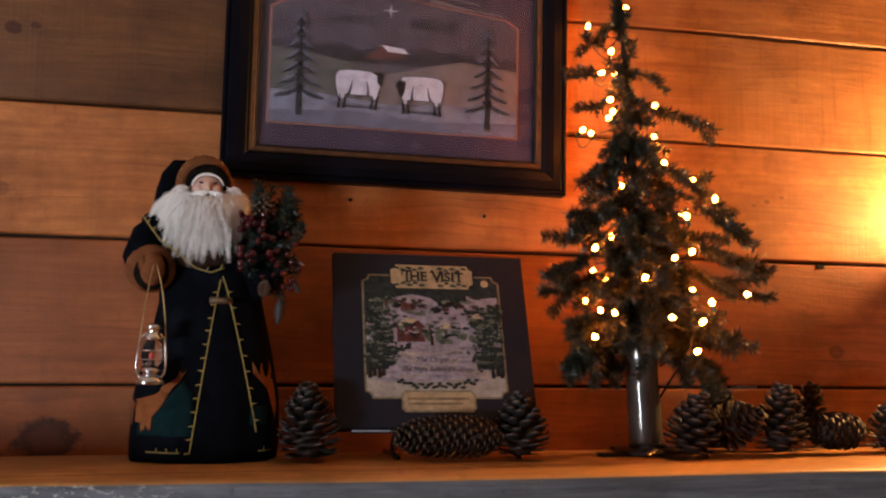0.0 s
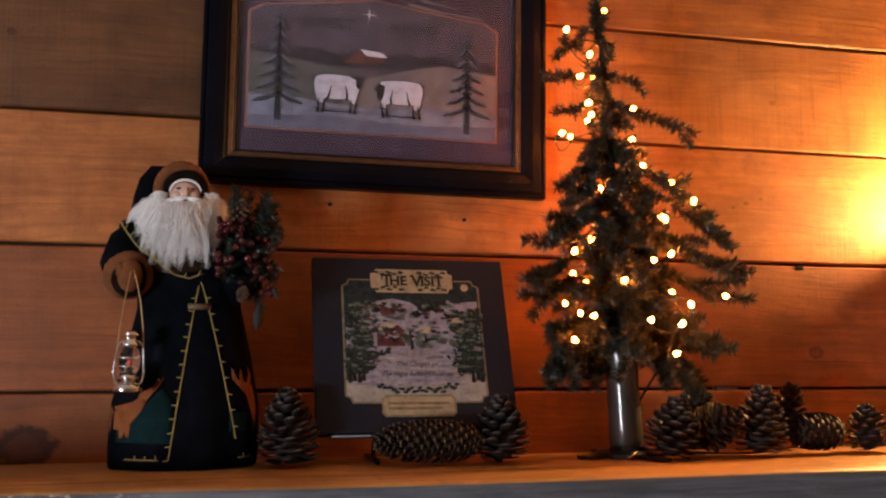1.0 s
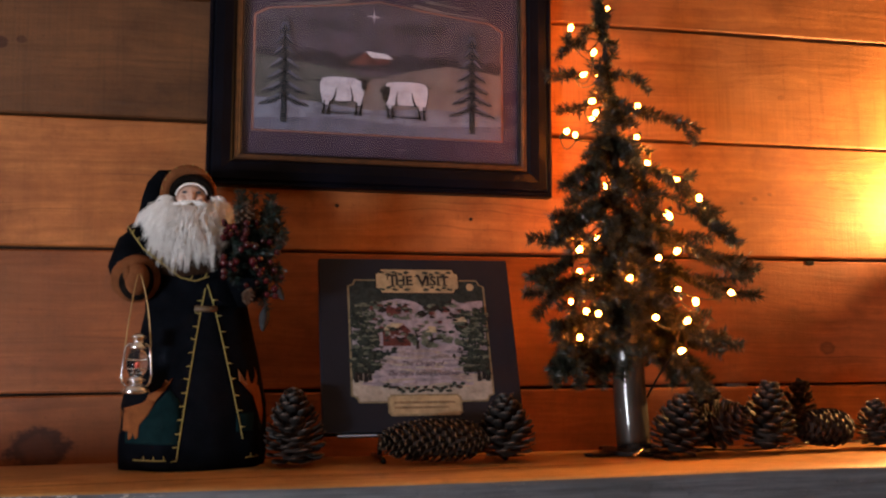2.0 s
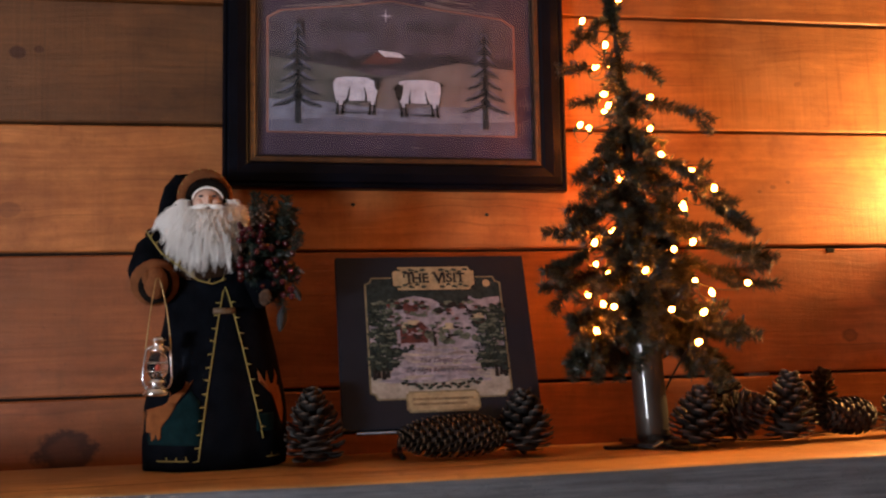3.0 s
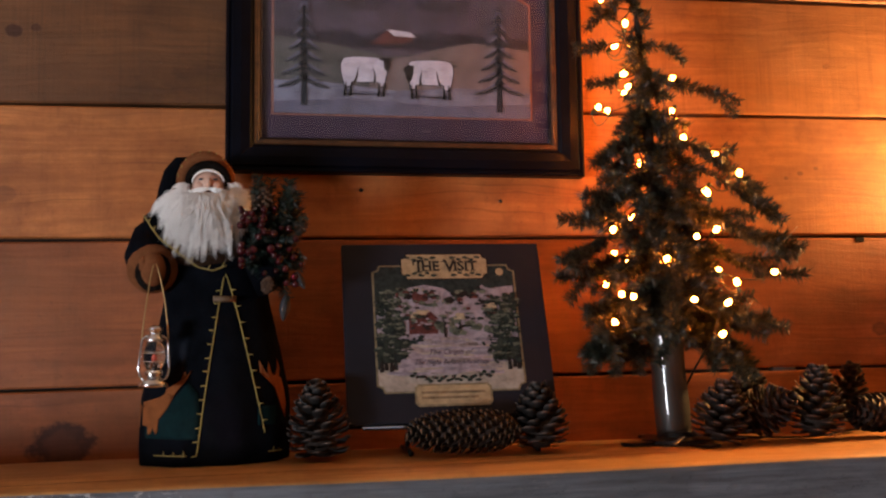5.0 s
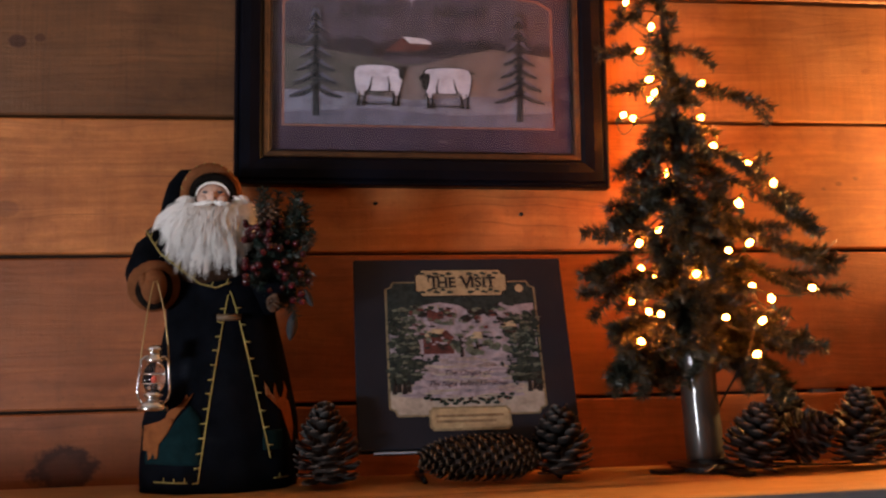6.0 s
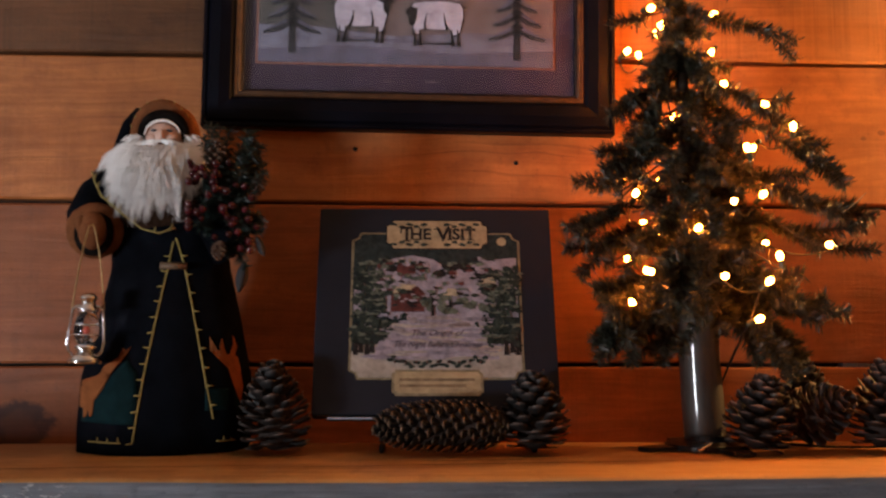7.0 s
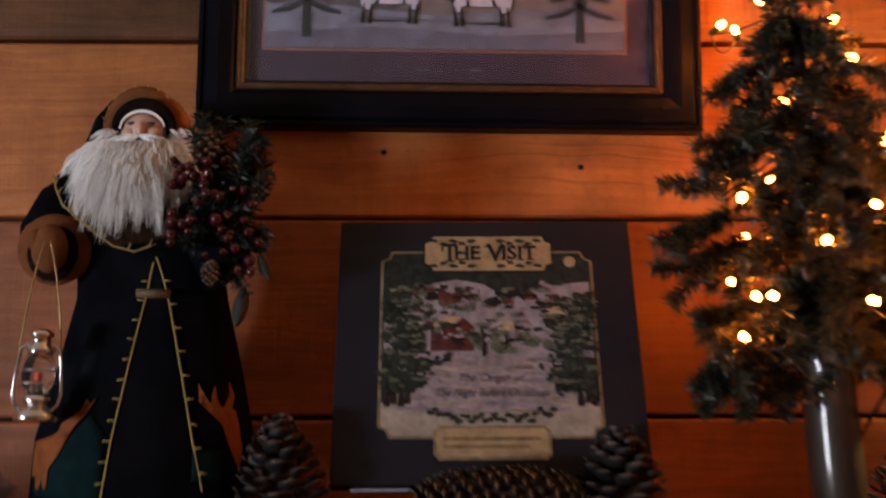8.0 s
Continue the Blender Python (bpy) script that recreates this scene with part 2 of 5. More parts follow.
def plate(bm, outline, depth, thick=0.0004, index=0):
    """A thin flat piece in the x-z plane, its front at y = -depth."""
    front = [bm.verts.new((x, -depth, z)) for x, z in outline]
    back = [bm.verts.new((x, -depth + thick, z)) for x, z in outline]
    bm.faces.new(front).material_index = index
    for i in range(len(front)):
        j = (i + 1) % len(front)
        bm.faces.new((front[i], back[i], back[j], front[j])).material_index = index
    return bm


def rounded(x0, x1, z0, z1, cut):
    """A rectangle with its corners cut hollow."""
    return [(x0 + cut, z0), (x1 - cut, z0), (x1 - cut * 0.7, z0 + cut * 0.7), (x1, z0 + cut), (x1, z1 - cut), (x1 - cut * 0.7, z1 - cut * 0.7),
            (x1 - cut, z1), (x0 + cut, z1), (x0 + cut * 0.7, z1 - cut * 0.7), (x0, z1 - cut), (x0, z0 + cut), (x0 + cut * 0.7, z0 + cut * 0.7)]


def blob(cx, cz, rx, rz, n=16, rough=0.0, seed=0):
    rnd = random.Random(seed)
    return [(cx + rx * math.cos(a) * (1 + rnd.uniform(-rough, rough)), cz + rz * math.sin(a) * (1 + rnd.uniform(-rough, rough))) for a in [2 * math.pi * k / n for k in range(n)]]


def letters(name, text, size, material, parent, place, shear=0.0, label="", width=None, bold=0.0):
    """Lettering in the built-in font as a thin mesh; place: its centre in the parent's x-z plane and its depth."""
    c = bpy.data.curves.new(name, "FONT")
    c.body, c.size, c.align_x, c.align_y, c.extrude, c.shear, c.resolution_u, c.offset = text, size, "CENTER", "CENTER", 0.0001, shear, 3, bold
    holder = new(name + "_outline", c)
    me = bpy.data.meshes.new_from_object(holder.evaluated_get(bpy.context.evaluated_depsgraph_get()))
    bpy.data.objects.remove(holder)
    me.materials.clear()
    me.materials.append(material)
    ob = new(name, me)
    ob.parent = parent
    stretch = width / max(ob.dimensions.x, 1e-4) if width else 1.0
    ob.matrix_basis = pose(place[0], -place[2], place[1], 90) @ Matrix.Diagonal((stretch, 1, 1, 1))
    return tagged(ob, label)


# ---------------------------------------------------------------- room
def structure(name, bm, material, label):
    return tagged(part(name, bm, material, None, smooth=False), label, kind="structure")


X0, X1, Y0, CEIL = -2.2, 2.6, -3.0, 2.55
structure("floor", boxed(X0 - 0.1, X1 + 0.1, Y0 - 0.1, WALL_Y + 0.2, -0.1, 0.0), FLOOR, "dark brown wooden floor of the room")
structure("ceiling", boxed(X0 - 0.1, X1 + 0.1, Y0 - 0.1, WALL_Y + 0.2, CEIL, CEIL + 0.1), CEILING, "plain off-white ceiling above the mantel")
structure("wall_south", boxed(X0, X1, Y0 - 0.1, Y0, 0, CEIL), PLASTER, "plain tan wall")
structure("wall_east", boxed(X1, X1 + 0.1, Y0 - 0.1, WALL_Y + 0.2, 0, CEIL), PLASTER, "plain tan side wall")
WY0, WY1, WZ0, WZ1 = -1.20, -0.40, 0.90, 1.45
bm = boxed(X0 - 0.1, X0, Y0, WY0, 0, CEIL)
box(bm, X0 - 0.1, X0, WY1, WALL_Y + 0.2, 0, CEIL)
box(bm, X0 - 0.1, X0, WY0, WY1, 0, WZ0)
box(bm, X0 - 0.1, X0, WY0, WY1, WZ1, CEIL)
structure("wall_west", bm, PLASTER, "plain tan side wall with a window opening")
window = tagged(new("window_1"), "white framed window letting in soft daylight", "window", kind="structure")
bm = boxed(X0 - 0.08, X0 - 0.02, WY0, WY1, WZ0, WZ0 + 0.05)
box(bm, X0 - 0.08, X0 - 0.02, WY0, WY1, WZ1 - 0.05, WZ1)
box(bm, X0 - 0.08, X0 - 0.02, WY0, WY0 + 0.05, WZ0 + 0.05, WZ1 - 0.05)
box(bm, X0 - 0.08, X0 - 0.02, WY1 - 0.05, WY1, WZ0 + 0.05, WZ1 - 0.05)
part("window_frame", bm, CEILING, window, smooth=False)
pane = part("pane", boxed(X0 - 0.055, X0 - 0.05, WY0 + 0.05, WY1 - 0.05, WZ0 + 0.05, WZ1 - 0.05), GLASS, window, smooth=False)
pane.visible_shadow = False

wall = structure("wall_north", boxed(X0, X1, WALL_Y + 0.022, WALL_Y + 0.2, 0, CEIL), DARK_GAP, "wall clad in wide rough-sawn pine boards with dark gaps")

# mantel: a thick plank with a grey face, and a lower board behind it
mantel = tagged(new("mantel_shelf"), "thick wooden mantel shelf with worn orange top and grey face", "shelf", kind="structure")


def mantel_beam():
    bm = bmesh.new()
    xs = np.linspace(-1.5, 1.95, 140)
    rows = []
    for x in xs:
        lip = 1.155 - 0.018 * math.exp(-((x - 0.28) / 0.28) ** 2) + 0.0022 * noise.noise((x * 9, 0, 0)) + 0.0012 * noise.noise((x * 40, 3, 0))
        top = SHELF_Z + 0.0010 * noise.noise((x * 6, 7, 0))
        back = 1.452 + 0.003 * noise.noise((x * 5, 5, 1))
        low = SHELF_Z - 0.15
        rows.append([bm.verts.new(p) for p in ((x, back, low), (x, back, top - 0.003), (x, back - 0.004, top), (x, 1.30, SHELF_Z), (x, lip + 0.006, top), (x, lip + 0.001, top - 0.003), (x, lip - 0.001, top - 0.009), (x, lip + 0.004 * noise.noise((x * 7, 1, 8)), low))])
    for a, b in zip(rows, rows[1:]):
        for i in range(8):
            f = bm.faces.new((a[i], a[(i + 1) % 8], b[(i + 1) % 8], b[i]))
            f.material_index = 1 if i in (5, 6) else 0
            f.smooth = i in (1, 2, 3, 4, 5)
    bm.faces.new(rows[0][::-1]), bm.faces.new(rows[-1])
    bmesh.ops.recalc_face_normals(bm, faces=bm.faces)
    return bm


part("mantel_plank", mantel_beam(), [SHELF_TOP, GREY_BEAM], mantel, smooth=False)
part("back_board", boxed(-1.5, 1.95, 1.462, WALL_Y + 0.021, 1.24, 1.347, bevel=0.002), SHELF_TOP, mantel, smooth=False)
# long drying cracks in the top, thin dark slivers of wood
CRACK = plain("crack_dark_wood", (0.05, 0.024, 0.01), 0.9)
for x0, x1, y0, y1 in ((-0.3, 0.21, 1.195, 1.235), (0.13, 0.62, 1.212, 1.262), (0.30, 0.47, 1.262, 1.275)):
    bm = bmesh.new()
    n = 24
    tops = []
    for k in range(n + 1):
        t = k / n
        w = 0.0016 * math.sin(math.pi * min(max(t, 0.02), 0.98)) + 0.0003
        x, y = x0 + (x1 - x0) * t, y0 + (y1 - y0) * t + 0.003 * noise.noise((t * 6, x0, 0))
        tops.append((bm.verts.new((x, y - w, SHELF_Z + 0.0012)), bm.verts.new((x, y + w, SHELF_Z + 0.0012))))
    for a, b in zip(tops, tops[1:]):
        bm.faces.new((a[0], b[0], b[1], a[1]))
    part("crack", bm, CRACK, mantel, smooth=False)


# ---------------------------------------------------------------- framed picture
PIC = pose(0.3020, 1.5225, 1.748, 0, 0.6, 0)
SLIP = plain("dark_plum_slip", (0.010, 0.006, 0.007), 0.5, spread=0.3, scale=60, spec=0.15)
picture = thing("framed_picture", "black and gold framed print of sheep in snow on boards", "picture", at=PIC)
PW, PH = 0.2650, 0.385


def moulding(name, steps, material, parent, label=""):
    """A mitred picture moulding; steps: (inset from the outer edge, height off the wall)."""
    bm = bmesh.new()
    loops = []
    for inset, off in steps:
        loops.append([bm.verts.new(p) for p in ((-PW + inset, -off, inset), (PW - inset, -off, inset), (PW - inset, -off, PH - inset), (-PW + inset, -off, PH - inset))])
    for a, b in zip(loops, loops[1:]):
        for i in range(4):
            bm.faces.new((a[i], a[(i + 1) % 4], b[(i + 1) % 4], b[i]))
    bmesh.ops.recalc_face_normals(bm, faces=bm.faces)
    return part(name, bm, material, parent, label, smooth=False)


moulding("outer_moulding", [(0.0, -0.012), (0.0, 0.010), (0.002, 0.0125), (0.005, 0.0125), (0.0065, 0.010), (0.010, 0.013), (0.022, 0.0135), (0.035, 0.010), (0.0405, 0.005)], BLACK_FRAME, picture)
moulding("gold_lip", [(0.0400, 0.0052), (0.0412, 0.0078), (0.0428, 0.0076), (0.0440, 0.0058), (0.0462, 0.0062), (0.0482, 0.0040)], GOLD_LIP, picture, "narrow aged gold inner lip")
moulding("inner_slip", [(0.0480, 0.004), (0.0490, 0.0044), (0.0505, 0.003), (0.0510, 0.001), (0.0510, -0.0064)], SLIP, picture, "dark plum inner slip")
part("backing", boxed(-PW + 0.01, PW - 0.01, 0.0092, 0.0115, 0.01, PH - 0.01), DARK_GAP, picture, smooth=False)
part("mat_board", boxed(-PW + 0.036, PW - 0.036, 0.0066, 0.0090, 0.036, PH - 0.036), MAT_BOARD, picture, "plum brown mat board", smooth=False)
glass = part("glass_pane", boxed(-PW + 0.0500, PW - 0.0500, -0.0036, -0.0020, 0.0500, PH - 0.0500), GLASS, picture, smooth=False)
glass.visible_shadow = False


def ink(name, colour, spread=0.25, scale=120.0):
    return plain(name, colour, 0.9, spread=spread, scale=scale, fine=190.0, bump=0.0, spec=0.15)


# the inks' blue cast includes cool daylight reflected in the glass, mixed into the colours
INK = {
    "dusk": ink("dusk_ink", (0.048, 0.039, 0.057), 0.3, 40), "far_wood": ink("far_wood_ink", (0.020, 0.017, 0.026), 0.4), "hill": ink("hill_ink", (0.058, 0.057, 0.058), 0.3, 50),
    "hill_lit": ink("lit_hill_ink", (0.105, 0.086, 0.088), 0.25, 40), "snow": ink("snow_ink", (0.115, 0.119, 0.165), 0.35, 35), "shade": ink("shade_ink", (0.074, 0.076, 0.115), 0.3, 40),
    "fleece": ink("fleece_ink", (0.29, 0.285, 0.35), 0.2, 60), "black": ink("black_ink", (0.007, 0.007, 0.010), 0.2), "barn": ink("barn_ink", (0.066, 0.025, 0.025), 0.3),
    "pine": ink("pine_ink", (0.012, 0.015, 0.022), 0.3), "pale": ink("pale_ink", (0.330, 0.331, 0.385), 0.2),
}


def art(name, shapes, material, depth, parent, label="", each=False):
    if each:
        return [art(name, [shape], material, depth, parent, label) for shape in shapes]
    bm = bmesh.new()
    for outline in shapes:
        plate(bm, outline, depth * 1.6 - 0.0036 if parent is picture else depth)
    ob = part(name, bm, material, parent, label, smooth=False)
    return tagged(ob, kind="stuff") if len(shapes) > 1 else ob


def slab(points, width):
    """A stroke along points, as an outline."""
    left, right = [], []
    for k, (x, z) in enumerate(points):
        ax, az = points[max(k - 1, 0)]
        bx, bz = points[min(k + 1, len(points) - 1)]
        d = math.hypot(bx - ax, bz - az) or 1.0
        w = width * (1.0 - 0.75 * k / (len(points) - 1)) / 2
        left.append((x - (bz - az) / d * w, z + (bx - ax) / d * w)), right.append((x + (bz - az) / d * w, z - (bx - ax) / d * w))
    return left + right[::-1]


# the print lies in the mat: its border, then field by field from the back
L, R, B, T = -0.197, 0.186, 0.089, 0.264
arch = [(L, B), (R, B), (R, T), (R - 0.02, T + 0.012), (0.06, T + 0.024), (-0.007, T + 0.034), (-0.075, T + 0.024), (L + 0.02, T + 0.012), (L, T)]
art("border", [[(x * 1.008 + (0.002 if x > 0 else -0.002), z + (0.0025 if z > 0.2 else -0.0025)) for x, z in arch]], BORDER_LINE, -0.0012, picture, "thin rust-red border line")
art("dusk_sky", [arch], INK["dusk"], -0.0008, picture)
rnd = random.Random(11)
ridge = [(L, 0.205)] + [(L + (R - L) * k / 60, 0.205 + 0.012 * noise.noise((k * 0.13, 0, 2)) + rnd.uniform(0, 0.009) + 0.006) for k in range(61)] + [(R, 0.19), (L, 0.19)]
art("far_woods", [ridge[1:]], INK["far_wood"], -0.0004, picture)
art("hill", [[(L, 0.105), (R, 0.105), (R, 0.195), (0.12, 0.20), (0.05, 0.185), (-0.03, 0.178), (-0.10, 0.192), (L, 0.205)]], INK["hill"], 0.0, picture)
art("lit_hill", [[(-0.06, 0.125), (R, 0.125), (R, 0.192), (0.14, 0.199), (0.10, 0.203), (0.05, 0.193), (0.0, 0.178), (-0.045, 0.172)]], INK["hill_lit"], 0.0004, picture)
art("snow_field", [[(L, B + 0.012), (R, B + 0.012), (R, 0.128), (0.08, 0.133), (-0.02, 0.126), (-0.12, 0.136), (L, 0.138)]], INK["snow"], 0.0008, picture)
art("snow_shade", [[(L, B), (R, B), (R, B + 0.022), (0.05, B + 0.015), (-0.08, B + 0.024), (L, B + 0.016)], [(-0.11, 0.121), (0.05, 0.116), (0.06, 0.119), (-0.10, 0.125)]], INK["shade"], 0.0012, picture)
art("barn", [[(-0.057, 0.196), (-0.020, 0.1965), (-0.018, 0.206), (-0.031, 0.217)], [(-0.021, 0.1965), (0.007, 0.2005), (0.007, 0.208), (-0.021, 0.208)]], INK["barn"], 0.0012, picture)
art("barn_roof", [[(-0.031, 0.2185), (0.003, 0.2155), (0.0125, 0.2080), (-0.020, 0.2085)]], INK["pale"], 0.0016, picture)
art("post_fence", [slab([(x, 0.191), (x + 0.001, 0.204)], 0.0024) for x in (-0.075, -0.070, -0.066, -0.061)] + [slab([(-0.078, 0.199), (-0.057, 0.198)], 0.0018)] + [slab([(0.078, 0.214), (0.090, 0.204), (0.098, 0.202)], 0.006)], INK["black"], 0.0016, picture)


def sheep(x, z, flip, head, parent):
    """A painted sheep: cream fleece with haunches, thin dark outline, folds, legs and a black face."""
    body = [(-0.034, 0.040), (-0.030, 0.047), (-0.018, 0.0495), (0.0, 0.0500), (0.018, 0.0490), (0.030, 0.0470), (0.035, 0.040), (0.034, 0.028), (0.031, 0.018), (0.0305, 0.006), (0.0225, 0.006),
            (0.020, 0.013), (0.008, 0.0125), (-0.008, 0.0120), (-0.017, 0.013), (-0.021, 0.005), (-0.029, 0.006), (-0.032, 0.018), (-0.034, 0.029)]
    turn = lambda pts: [(x + flip * px, z + pz) for px, pz in pts][::flip]
    art("sheep_outline", [turn([(px * 1.05, (pz - 0.027) * 1.06 + 0.027) for px, pz in body])], INK["black"], 0.0016, parent)
    art("sheep", [turn(body)], INK["fleece"], 0.0020, parent, "cream painted sheep with black legs")
    dark = [slab([(px - 0.001, -0.010), (px, -0.001), (px + 0.001, 0.012)], 0.0060) for px in (-0.028, -0.020, 0.0215, 0.0285)]
    dark += [slab([(-0.014, 0.012), (-0.011, 0.020), (-0.009, 0.033)], 0.0040), slab([(0.015, 0.012), (0.016, 0.020), (0.013, 0.034)], 0.0040), slab([(-0.024, -0.006), (0.0, -0.0075), (0.024, -0.006)], 0.0030), slab([(-0.034, 0.042), (-0.040, 0.043), (-0.042, 0.040)], 0.0026)]
    art("sheep_face_and_legs", [turn(p) for p in dark + [head]], INK["black"], 0.0024, parent)


sheep(-0.0655, 0.1255, 1, [(0.020, 0.047), (0.030, 0.050), (0.041, 0.048), (0.043, 0.045), (0.038, 0.043), (0.0375, 0.032), (0.033, 0.029), (0.029, 0.034), (0.029, 0.044)], picture)
sheep(0.0335, 0.1235, -1, [(0.025, 0.040), (0.033, 0.042), (0.042, 0.036), (0.041, 0.032), (0.0385, 0.031), (0.036, 0.018), (0.030, 0.016), (0.0265, 0.026)], picture)


def painted_fir(x, z, h, parent):
    shapes = [slab([(x, z), (x + 0.001, z + h)], 0.010)]
    snow = []
    for k in range(7):
        zz, w = z + h * (0.20 + 0.115 * k), 0.037 * (1 - 0.13 * k)
        for s in (-1, 1):
            shapes.append(slab([(x, zz + 0.012), (x + s * w * 0.5, zz - 0.001), (x + s * w, zz - 0.006)], 0.0125))
            snow.append(slab([(x + s * w * 0.2, zz + 0.010), (x + s * w * 0.6, zz + 0.002), (x + s * w * 0.95, zz - 0.003)], 0.0045))
    art("fir", shapes, INK["pine"], 0.0020, parent, "dark painted fir tree")
    art("fir_snow", snow, INK["shade"], 0.0024, parent)


painted_fir(-0.1535, 0.100, 0.163, picture)
painted_fir(0.138, 0.097, 0.163, picture)
letters("lettering", "O HOLY", 0.025, INK["pine"], picture, (-0.080, 0.2545, -0.0022), width=0.078)
letters("lettering", "NIGHT", 0.025, INK["pine"], picture, (0.055, 0.2560, -0.0022), width=0.080)
star = [(-0.0175 + r * math.sin(a), 0.274 + r * math.cos(a)) for r, a in [((0.013, 0.0016)[k % 2], math.pi * k / 4) for k in range(8)]]
art("star", [star], INK["pale"], 0.0012, picture)
art("scrollwork", [slab([(s * 0.05 - 0.005, T + 0.034), (s * 0.10 - 0.005, T + 0.026), (s * 0.17 - 0.005, T + 0.020)], 0.006) for s in (-1, 1)] + [slab([(s * 0.07 - 0.005, T + 0.042), (s * 0.13 - 0.005, T + 0.034)], 0.005) for s in (-1, 1)], INK["hill_lit"], -0.0010, picture)
art("caption", [[(x, 0.066), (x + w, 0.066), (x + w, 0.068), (x, 0.068)] for x, w in ((-0.035, 0.012), (-0.012, 0.003), (0.02, 0.014))], INK["hill_lit"], -0.0010, picture, "small unreadable caption marks")

# ---------------------------------------------------------------- picture book on its stand
COVER = plain("charcoal_cover_cloth", (0.0090, 0.0104, 0.0185), 0.5, spread=0.15, scale=20, fine=900, bump=0.15, spec=0.25)
PAPER = plain("page_edges", (0.55, 0.50, 0.42), 0.9, spread=0.15, scale=10)
BW, BH = 0.136, 0.2525
BOOK = pose(0.331, 1.349, 1.400, -20.2, 0, -0.8)
book = thing("picture_book", "square charcoal hardback picture book leaning upright on a stand", "book", at=BOOK)
part("front_cover", boxed(-BW, BW, 0.0, 0.0028, 0, BH, bevel=0.0008), COVER, book, smooth=False)
part("back_cover", boxed(-BW, BW, 0.0142, 0.017, 0, BH, bevel=0.0008), COVER, book, smooth=False)
part("spine", boxed(-BW - 0.001, -BW + 0.0025, 0.0025, 0.0145, 0.0005, BH - 0.0005, bevel=0.0006), COVER, book, smooth=False)
part("page_block", boxed(-BW + 0.003, BW - 0.004, 0.003, 0.014, 0.003, BH - 0.003), PAPER, book, "cream page block", smooth=False)

BINK = {
    "gold": ink("tarnished_gold_ink", (0.22, 0.17, 0.10), 0.25, 90), "cream": ink("parchment_ink", (0.36, 0.26, 0.15), 0.25, 60), "night": ink("night_green_ink", (0.022, 0.028, 0.027), 0.4),
    "snow": ink("lavender_snow_ink", (0.30, 0.25, 0.29), 0.35, 60), "snow_warm": ink("warm_snow_ink", (0.33, 0.28, 0.24), 0.3, 40), "fir": ink("deep_fir_ink", (0.030, 0.038, 0.031), 0.5, 200),
    "fir_light": ink("frosted_fir_ink", (0.12, 0.13, 0.10), 0.4, 250), "brick": ink("brick_house_ink", (0.10, 0.032, 0.028), 0.4, 200), "roof": ink("straw_roof_ink", (0.42, 0.33, 0.22), 0.2),
    "frost": ink("cool_frost_ink", (0.23, 0.20, 0.24), 0.3, 90), "haze": ink("warm_haze_ink", (0.27, 0.22, 0.22), 0.3, 90),
    "dark": ink("brown_black_ink", (0.022, 0.017, 0.016), 0.2), "bars": ink("faint_brown_ink", (0.20, 0.13, 0.075), 0.3), "script": ink("grey_script_ink", (0.10, 0.075, 0.095), 0.2),
}
U = lambda u: (u - 0.5) * 2 * BW
V = lambda v: v * BH
uv = lambda pts: [(U(u), V(v)) for u, v in pts]
panel = rounded(U(0.14), U(0.862), V(0.158), V(0.872), 0.010)
art("panel_border", [panel], BINK["gold"], 0.0004, book, "tarnished gold notched border")
art("night_sky", [rounded(U(0.15), U(0.852), V(0.166), V(0.864), 0.009)], BINK["night"], 0.0008, book)
art("moon", [blob(U(0.785), V(0.828), 0.0055, 0.0055)], BINK["cream"], 0.0012, book, "pale full moon")
art("far_snow", [uv([(0.155, 0.45), (0.845, 0.45), (0.845, 0.745), (0.74, 0.735), (0.62, 0.70), (0.55, 0.69), (0.49, 0.735), (0.40, 0.755), (0.32, 0.74), (0.26, 0.70), (0.155, 0.68)])], BINK["snow"], 0.0012, book)
art("near_snow", [rounded(U(0.15), U(0.852), V(0.166), V(0.32), 0.009)], BINK["snow_warm"], 0.0012, book)
art("frozen_pond", [uv([(0.24, 0.25), (0.76, 0.25), (0.74, 0.36), (0.70, 0.43), (0.62, 0.455), (0.44, 0.45), (0.34, 0.42), (0.27, 0.36)])], BINK["snow"], 0.0016, book)
rnd = random.Random(5)
shapes, frost = [], []
for k in range(120):
    side = k % 2
    u = rnd.uniform(0.165, 0.30) if side == 0 else rnd.uniform(0.72, 0.838)
    v = rnd.uniform(0.33, 0.72 if side == 0 else 0.68)
    shapes.append(blob(U(u), V(v), rnd.uniform(0.004, 0.009), rnd.uniform(0.003, 0.006), 11, 0.45, k))
    frost.append(blob(U(u + rnd.uniform(-0.02, 0.02)), V(v + 0.012), rnd.uniform(0.003, 0.008), 0.0018, 8, 0.4, k + 99))
art("frosted_woodland", shapes, BINK["fir"], 0.0020, book, "dark frosted evergreen trees")
art("frost", frost, BINK["fir_light"], 0.0024, book)
art("tree_trunk", [slab(uv([(u, 0.27 + 0.01 * (k % 2)), (u, 0.42)]), 0.006) for k, u in enumerate((0.168, 0.19, 0.215, 0.235, 0.79, 0.815, 0.836))], BINK["dark"], 0.0020, book, each=True)
art("distant_roof", [blob(U(u), V(v), rx, rz, 10, 0.3, k) for k, (u, v, rx, rz) in enumerate(((0.30, 0.69, 0.012, 0.004), (0.44, 0.70, 0.008, 0.006), (0.52, 0.665, 0.007, 0.005), (0.57, 0.70, 0.010, 0.005), (0.635, 0.69, 0.010, 0.005), (0.70, 0.66, 0.009, 0.006)))], BINK["dark"], 0.0018, book, each=True)
